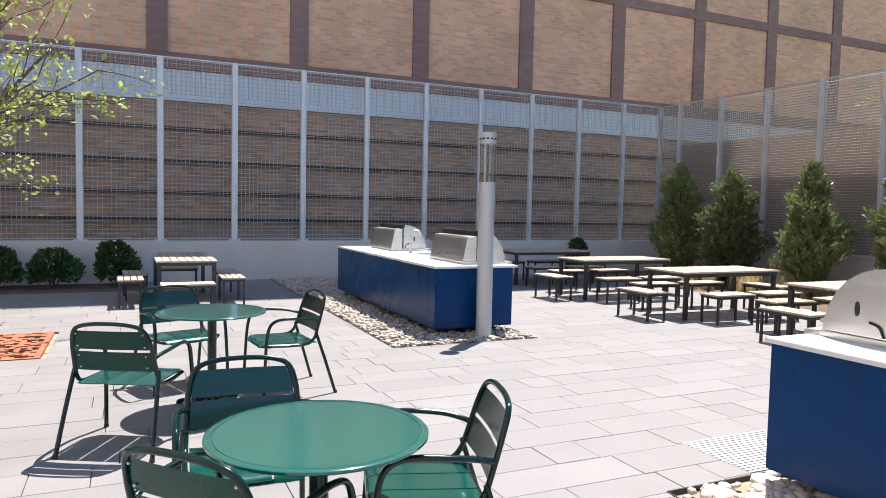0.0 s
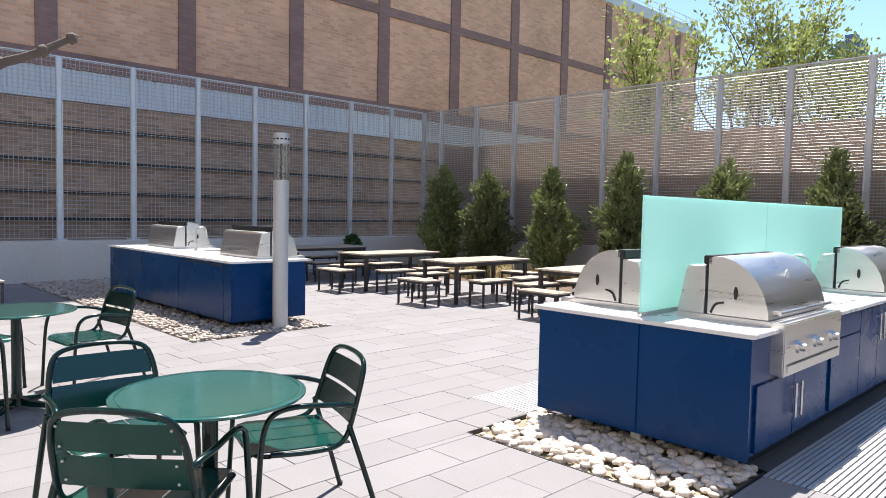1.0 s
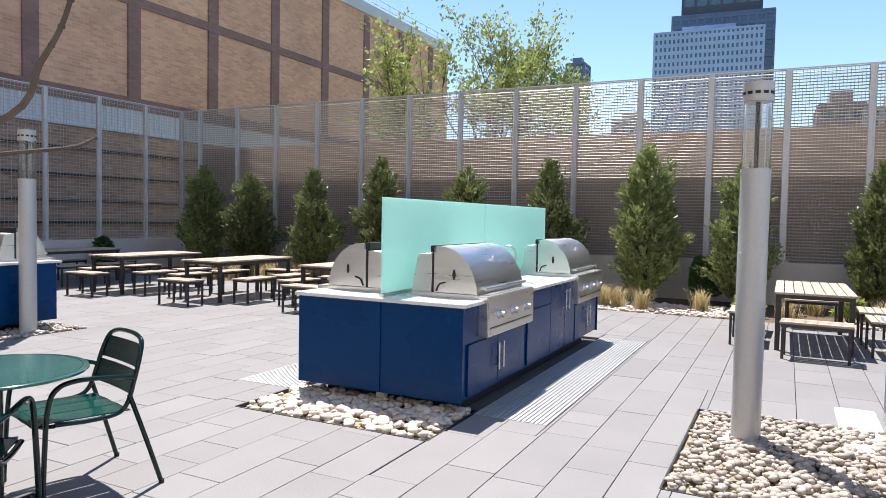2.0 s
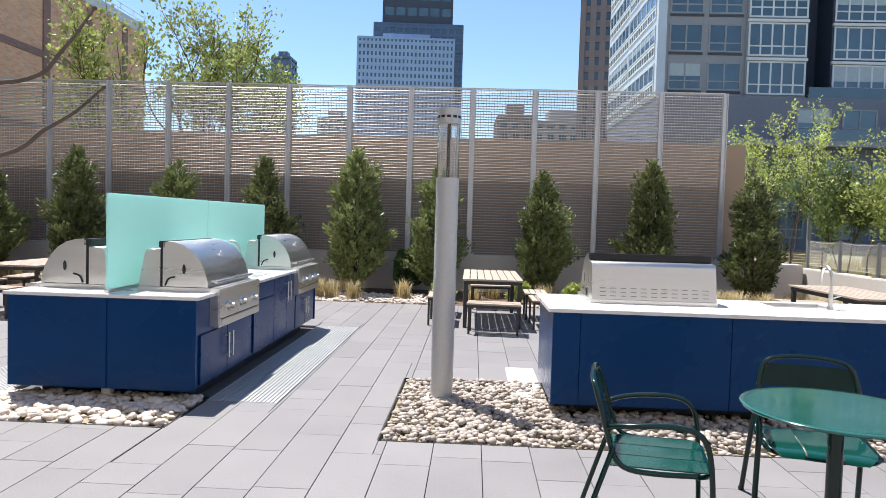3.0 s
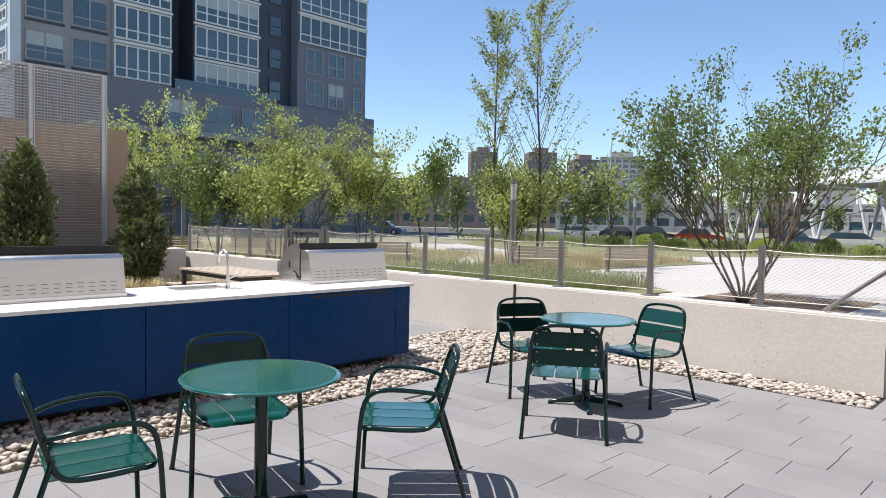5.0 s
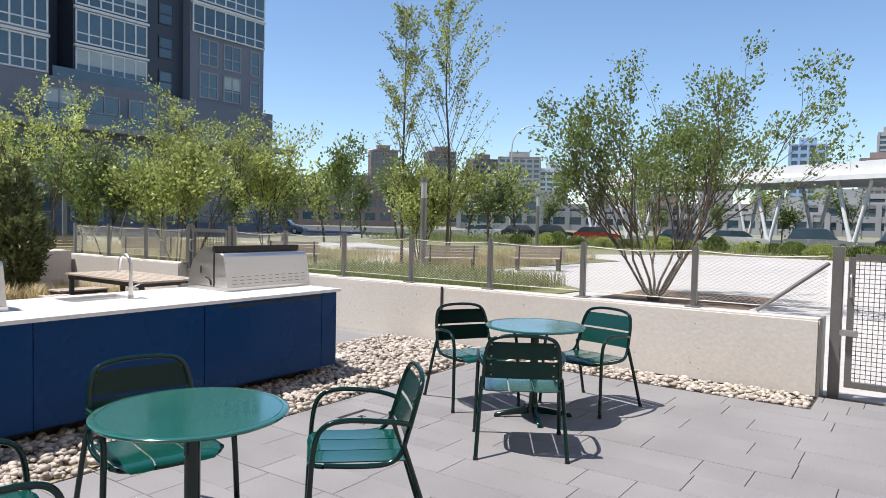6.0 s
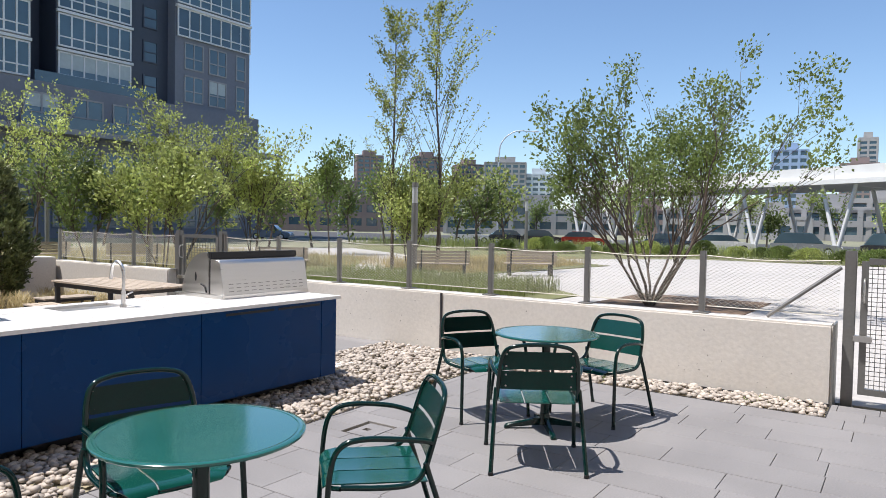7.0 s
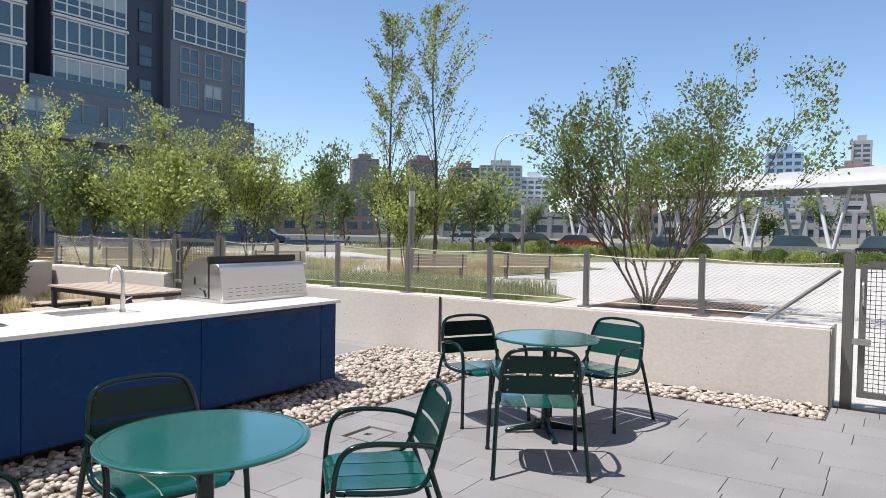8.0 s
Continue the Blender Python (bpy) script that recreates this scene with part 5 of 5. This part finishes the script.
def bollard_lamp(x, y, h):
    b = thing("plaza_light_column", pose(x, y, -0.05), "grey cylindrical light column in the plaza", "lamp", "plaza light columns")
    part("shaft", cyl(bmesh.new(), 0, 0, 0, h * 0.78, 0.11, n=20), M_POST, b)
    part("lamp_tube", cyl(bmesh.new(), 0, 0, h * 0.78, h * 0.95, 0.1, n=20), M_POLE, b)
    part("cap", cyl(bmesh.new(), 0, 0, h * 0.95, h, 0.115, n=20), M_POST, b)


for x, y, h in ((14.1, 22.2, 3.1), (17.6, 36.3, 3.6), (40.0, 21.0, 3.6), (19.3, 14.7, 3.2)):
    bollard_lamp(x, y, h)


def street_lamp(x, y, h, ax, ay):
    s = thing("street_lamp", pose(x, y, -0.1), "tall grey street lamp with a curved arm", "lamp", "street lamps")
    part("pole", tube(bmesh.new(), spline([(0, 0, 0), (0, 0, h * 0.4), (0, 0, h * 0.78), (ax * 0.12, ay * 0.12, h * 0.92), (ax * 0.5, ay * 0.5, h), (ax, ay, h)], 6), 0.11, 8, 0.05), M_GALV, s)
    d = Vector((ax, ay, 0)).normalized()
    bm = bmesh.new()
    bmesh.ops.create_uvsphere(bm, u_segments=12, v_segments=6, radius=0.5, matrix=Matrix.Translation((ax + d.x * 0.3, ay + d.y * 0.3, h)) @ Matrix.Rotation(math.atan2(d.y, d.x), 4, "Z") @ Matrix.Diagonal((1, 0.35, 0.2, 1)))
    part("lamp_head", bm, M_GALV, s)


street_lamp(69.6, 39.9, 12.8, 1.8, -3.3)
street_lamp(69.8, 64.8, 11.2, 1.4, -1.7)


def car(x, y, a, color, label, tall=1.45, long=4.5):
    c = thing("parked_car", pose(x, y, -0.06, 0, 0, a), label, "car", "parked cars")
    paint = material("car_paint", color, 0.25, 0.3, vary=0.05, bump=0, coat=1.0)
    l = long / 2
    bm = bmesh.new()
    prism(bm, [(-l, 0.35), (-l, 0.85), (-l + 0.2, 0.95), (l - 1.4, 0.95), (l - 0.15, 0.78), (l, 0.6), (l, 0.32), (l - 0.3, 0.22), (-l + 0.3, 0.22)], -0.88, 0.88, "y")
    bmesh.ops.bevel(bm, geom=bm.edges[:], offset=0.06, segments=2, affect="EDGES")
    part("body", bm, paint, c)
    bm = bmesh.new()
    prism(bm, [(-l + 0.25, 0.93), (-l + 0.75, tall - 0.06), (-l + 1.1, tall), (0.25, tall), (0.55, tall - 0.06), (l - 1.2, 0.93)], -0.74, 0.74, "y")
    bmesh.ops.bevel(bm, geom=bm.edges[:], offset=0.05, segments=2, affect="EDGES")
    part("cabin_glass", bm, M_PANE, c, "dark car windows")
    part("roof", boxm(-l + 1.0, 0.3, -0.68, 0.68, tall - 0.03, tall + 0.02, bevel=0.02), paint, c)
    for x0 in (-l + 0.85, l - 0.9):
        for s in (-1, 1):
            bm = bmesh.new()
            bmesh.ops.create_cone(bm, cap_ends=True, segments=20, radius1=0.33, radius2=0.33, depth=0.2, matrix=Matrix.Translation((x0, s * 0.8, 0.33)) @ Matrix.Rotation(radians(90), 4, "X"))
            wheel = part("wheel", bm, M_RUBBER, c)
            rim = bmesh.new()
            bmesh.ops.create_cone(rim, cap_ends=True, segments=16, radius1=0.2, radius2=0.2, depth=0.02, matrix=Matrix.Translation((x0, s * 0.905, 0.33)) @ Matrix.Rotation(radians(90), 4, "X"))
            part("rim", rim, M_GALV, wheel)
    for s in (-0.62, 0.62):
        part("headlight", boxm(l - 0.09, l + 0.01, s - 0.16, s + 0.16, 0.6, 0.72, bevel=0.02), M_WHITE, c)


for x, y, a, col, lab, tall, lo in ((62.0, 38.7, -60, (0.7, 0.7, 0.7), "white sedan parked by the street", 1.4, 4.5), (64.0, 35.2, -55, (0.03, 0.035, 0.05), "dark blue sedan parked by the street", 1.45, 4.6),
                                (63.5, 31.2, -60, (0.05, 0.05, 0.055), "dark grey car parked by the street", 1.5, 4.5), (62.5, 26.3, -65, (0.35, 0.03, 0.02), "red car parked by the street", 1.45, 4.4),
                                (62.0, 18.0, -70, (0.05, 0.08, 0.13), "dark blue car parked by the street", 1.45, 4.5), (60.0, 13.0, -80, (0.7, 0.69, 0.66), "white sedan parked under the canopy edge", 1.45, 4.7),
                                (59.0, 7.0, -85, (0.28, 0.29, 0.3), "silver minivan parked under the canopy edge", 1.75, 4.9), (58.5, 1.0, -85, (0.04, 0.04, 0.05), "dark van parked under the canopy edge", 1.8, 4.9),
                                (50, 56, -60, (0.1, 0.16, 0.25), "blue car parked near the apartment block", 1.5, 4.4)):
    car(x, y, a, col, lab, tall, lo)

# white canopy on slanted columns
canopy = thing("station_canopy", pose(0, 0, -0.1), "long white canopy on V-shaped columns", "canopy")
line = [(76, 33), (73, 20), (66, 6), (58, -8), (50, -20)]
for (xa, ya), (xb, yb) in zip(line, line[1:]):
    d = Vector((xb - xa, yb - ya)).normalized()
    nx, ny = d.y * -1, d.x
    q = [(xa, ya), (xb, yb), (xb + nx * 11, yb + ny * 11), (xa + nx * 11, ya + ny * 11)]
    part("roof_slab", prism(bmesh.new(), q, 5.9, 6.3, "z"), M_WHITE, canopy, "white roof edge", False)
    part("roof_fascia", prism(bmesh.new(), [(x0 + nx * 0.4, y0 + ny * 0.4) for x0, y0 in q], 6.3, 7.4, "z"), M_WHITE, canopy, "", False)
for i in range(9):
    f = i / 8
    k = min(3, int(f * 4))
    g = f * 4 - k
    (xa, ya), (xb, yb) = line[k], line[k + 1]
    px, py = xa + (xb - xa) * g, ya + (yb - ya) * g
    d = Vector((xb - xa, yb - ya)).normalized()
    for s in (-1, 1):
        part("slanted_column", tube(bmesh.new(), [(px - d.y * 1.0, py + d.x * 1.0, 0), (px - d.y * 1.0 + d.x * 1.5 * s, py + d.x * 1.0 + d.y * 1.5 * s, 5.9)], 0.17, 10), M_WHITE, canopy)
        part("slanted_column", tube(bmesh.new(), [(px - d.y * 8.0, py + d.x * 8.0, 0), (px - d.y * 8.0 + d.x * 1.5 * s, py + d.x * 8.0 + d.y * 1.5 * s, 5.9)], 0.17, 10), M_WHITE, canopy)

# ---- apartment block ----
W = 38.0
block = thing("apartment_block", pose(16.8, 64.8, -0.1), "grey apartment block with white-framed glass bays", "building")


def window_mesh(w, h, cols, sill, mat):
    t = 0.15
    xs, zs = [], [0, t]
    for i in range(cols + 1):
        x0 = (w - t) * i / cols
        xs += [x0, x0 + t]
    if sill:
        zs += [h * sill, h * sill + t * 0.8]
    zs += [h - t, h]
    fr = bmesh.new()
    grid = [[[fr.verts.new((x0, y0, z0)) for z0 in zs] for x0 in xs] for y0 in (-0.06, 0.05)]
    for i in range(len(xs) - 1):
        for j in range(len(zs) - 1):
            if i % 2 == 0 or j % 2 == 0:
                for k in (0, 1):
                    q = (grid[k][i][j], grid[k][i + 1][j], grid[k][i + 1][j + 1], grid[k][i][j + 1])
                    fr.faces.new(q if k == 0 else tuple(reversed(q)))
    rim = {}
    for e in list(fr.edges):
        if len(e.link_faces) == 1:
            rim[e] = e.link_faces[0]
    index = {v: (k, i, j) for k in (0, 1) for i in range(len(xs)) for j, v in enumerate(grid[k][i])}
    for e in rim:
        (k, i, j), (_, a, b) = index[e.verts[0]], index[e.verts[1]]
        if k == 0:
            fr.faces.new((grid[0][i][j], grid[0][a][b], grid[1][a][b], grid[1][i][j]))
    bmesh.ops.recalc_face_normals(fr, faces=fr.faces[:])
    pane = boxm(t / 2, w - t / 2, 0.0, 0.03, t / 2, h - t / 2)
    blind = boxm(t, w - t, -0.02, -0.002, h * 0.5, h - t)
    return put_mesh(fr, "window_frame", mat), put_mesh(pane, "pane", M_PANE), put_mesh(blind, "blind", M_BLIND)


def window(parent, meshes, x, y, z, rz=0.0):
    w = shared("window", meshes[0], parent, pose(x, y, z, 0, 0, rz))
    shared("pane", meshes[1], w, Matrix())
    if R.random() < 0.22:
        shared("blind", meshes[2], w, Matrix())
    return w


FH, Z0, FLOORS = 3.52, 14.05, 10
part("podium", boxm(0.0, W + 0.6, -0.4, 24, 0, 13.9), M_WALLSLATE, block, "grey lower storeys", False)
part("podium_cornice", boxm(5.0, W + 2.5, -2.2, -0.42, 9.3, 9.8), M_WALLGREY, block, "", False)
part("wall", boxm(0.7, 8.0, 0.6, 24, 13.9, 50), M_WALLGREY, block, "grey masonry wall", False)
part("corner_pier", boxm(-0.1, 0.7, 0.4, 24, 13.9, 50), M_SIDING, block, "pale panelled side wall", False)
part("wall", boxm(8.0, 13.5, 0.3, 20, 13.9, 50), M_WALLGREY, block, "", False)
part("recess_wall", boxm(13.5, 16.1, 4.2, 20, 13.9, 50), M_WALLDARK, block, "dark recessed wall", False)
part("wall", boxm(16.1, 23.6, 1.2, 20, 13.9, 50), M_WALLDARK, block, "dark slate wall", False)
part("recess_wall", boxm(23.6, 28.1, 1.9, 20, 13.9, 50), M_WALLDARK, block, "dark slate wall", False)
part("wall", boxm(28.1, W, 0.6, 20, 13.9, 50), M_WALLSLATE, block, "grey masonry wall", False)
part("terrace_rail", boxm(13.6, 24.5, -0.2, -0.14, 13.9, 14.9), M_PANE, block, "glass terrace rail", False)
part("terrace_rail", boxm(11.6, 22.5, -2.1, -2.04, 9.8, 10.8), M_PANE, block, "glass terrace rail", False)
grey_w = window_mesh(3.1, 2.6, 2, 0.3, M_WALLGREY)
bay_w = window_mesh(5.3, 3.05, 5, 0.28, M_WHITE)
bay_v = window_mesh(7.2, 3.05, 6, 0.28, M_WHITE)
thin_w = window_mesh(1.7, 2.3, 1, 0.45, M_WALLDARK)
end_w = window_mesh(9.7, 3.05, 7, 0.28, M_WHITE)
mid_w = window_mesh(2.4, 2.9, 2, 0.4, M_WALLGREY)
small_w = window_mesh(1.4, 2.9, 1, 0.4, M_WALLGREY)
side_w = window_mesh(11.0, 1.0, 11, 0, M_WHITE)
side_g = window_mesh(11.0, 1.7, 6, 0, M_SIDING)
for f in range(FLOORS):
    z = Z0 + f * FH
    for x0 in (1.0, 4.6):
        window(block, grey_w, x0, 0.56, z + 0.5)
        part("spandrel", boxm(x0, x0 + 3.1, 0.5, 0.59, z + 0.25, z + 0.45), M_WALLDARK, block, "", False)
    window(block, bay_w, 8.1, 0.2, z + 0.15)
    part("slab_edge", boxm(8.0, 13.5, 0.0, 0.29, z + 3.25, z + 3.5), M_WHITE, block, "", False)
    window(block, bay_v, 16.25, 1.1, z + 0.15)
    part("slab_edge", boxm(16.1, 23.6, 0.9, 1.19, z + 3.25, z + 3.5), M_WHITE, block, "", False)
    window(block, thin_w, 25.2, 1.85, z + 0.6)
    if f >= 2:
        window(block, end_w, 28.25, 0.4, z + 0.3)
        part("slab_edge", boxm(28.1, W, 0.2, 0.59, z + 3.35, z + 3.6), M_WHITE, block, "", False)
    else:
        window(block, mid_w, 29.2, 0.56, z + 0.5)
        window(block, mid_w, 32.3, 0.56, z + 0.5)
        window(block, small_w, 36.0, 0.56, z + 0.5)
    for y0 in (12.2, 23.6):
        window(block, side_w, -0.13, y0, z + 0.2, -90)
        window(block, side_g, -0.13, y0, z + 1.35, -90)
for x0 in (12.5, 16.6, 20.6):
    window(block, grey_w, x0, -0.46, 10.3)
for k in range(8):
    window(block, grey_w, 1.5 + k * 4.5, -0.46, 1.0)
    window(block, grey_w, 1.5 + k * 4.5, -0.46, 5.6)


# ---- distant towers ----
def tower(name, x, y, w, d, h, rz, wall, label, floor_h=3.6, bay=3.2):
    """Tower with real floor bands and piers standing proud of a dark glass core."""
    t = thing(name, pose(x, y, -0.1, 0, 0, rz), label, "building", "distant towers")
    part("glass_core", boxm(-w / 2, w / 2, -d / 2, d / 2, 0, h - 1), M_PANE, t, "dark glass storeys", False)
    bands = bmesh.new()
    z = 0.0
    while z < h:
        box(bands, -w / 2 - 0.3, w / 2 + 0.3, -d / 2 - 0.3, d / 2 + 0.3, z, min(h, z + floor_h * 0.45))
        z += floor_h
    ob = part("floor_band", bands, wall, t, "", False)
    tagged(ob, kind="stuff")
    piers = bmesh.new()
    n = max(2, int(w / bay))
    for i in range(n + 1):
        px = -w / 2 + w * i / n
        for s in (-1, 1):
            box(piers, px - 0.6, px + 0.6, s * d / 2 - 0.45, s * d / 2 + 0.45, 0, h)
    n = max(2, int(d / bay))
    for i in range(n + 1):
        py = -d / 2 + d * i / n
        for s in (-1, 1):
            box(piers, s * w / 2 - 0.45, s * w / 2 + 0.45, py - 0.6, py + 0.6, 0, h)
    ob = part("pier", piers, wall, t, "", False)
    tagged(ob, kind="stuff")
    part("roof", boxm(-w / 2 - 0.3, w / 2 + 0.3, -d / 2 - 0.3, d / 2 + 0.3, h - 0.8, h + 0.4), wall, t, "", False)
    part("roof_house", boxm(-w / 4, w / 4, -d / 4, d / 4, h, h + 4), wall, t, "", False)
    return t


tower("glass_tower", -42, 405, 54, 26, 104, 4, M_BLUETOWER, "pale blue glass skyscraper beyond the trees", 4.0, 2.2)
tower("glass_tower", -36, 415, 51, 24, 115, 4, M_SLATETOWER, "slate-blue upper storeys of a skyscraper", 4.5, 4.0)
tower("glass_tower", -37, 418, 40, 20, 165, 4, M_WALLDARK, "dark crown of a skyscraper", 9.0, 6)
tower("glass_tower", -117, 415, 11, 12, 96, 0, M_SLATETOWER, "slim teal glass tower", 4, 4)
tower("office_block", 26, 205, 20, 14, 30.5, 2, M_PALETOWER, "low pale office block", 3.4, 3)
tower("office_block", 11.2, 206, 10, 12, 32, 2, M_BROWNTOWER, "low brown office block", 3.4, 3)
tower("office_block", -61, 300, 13, 12, 44, 2, M_PALETOWER, "distant grey office tower block", 3.4, 3)
tower("residential_tower", 26.5, 150, 8, 14, 75, -10, M_BROWNTOWER, "brown brick residential tower with many windows", 3.0, 1.8)
tower("residential_tower", 383, 325, 18, 16, 51, -42, M_BROWNTOWER, "distant brown residential tower", 3.2, 4)
tower("residential_tower", 408, 292, 19, 16, 51, -42, M_BROWNTOWER, "distant brown residential tower", 3.2, 4)
tower("residential_tower", 424, 266, 18, 16, 46, -40, M_BROWNTOWER, "distant brown residential tower", 3.2, 4)
tower("residential_tower", 394, 219, 26, 18, 43, -60, M_PALETOWER, "distant pale grey residential tower", 3.2, 4)
tower("office_block", 405, 200, 18, 14, 36, -62, M_SIDING, "distant pale office tower", 3.4, 4)
tower("office_block", 398, 53, 16, 14, 44, -80, M_BLUETOWER, "distant teal office block", 3.6, 4)
tower("residential_tower", 499, 27, 20, 14, 45, -85, M_BROWNTOWER, "distant brown tower block", 3.2, 4)
tower("glass_tower", 520, 24, 10, 12, 63, -85, M_PALETOWER, "distant slim pale tower", 3.2, 4)
low = random.Random(4)
for i in range(16):
    a = radians(30 + i * 4.2)
    dd = low.uniform(170, 230)
    tower("low_building", dd * math.sin(a), dd * math.cos(a), low.uniform(14, 24), 10, low.uniform(5, 10), -math.degrees(a), low.choice((M_PALETOWER, M_BROWNTOWER, M_WALLGREY)), "low building along the far street", 3.4, 3.5)
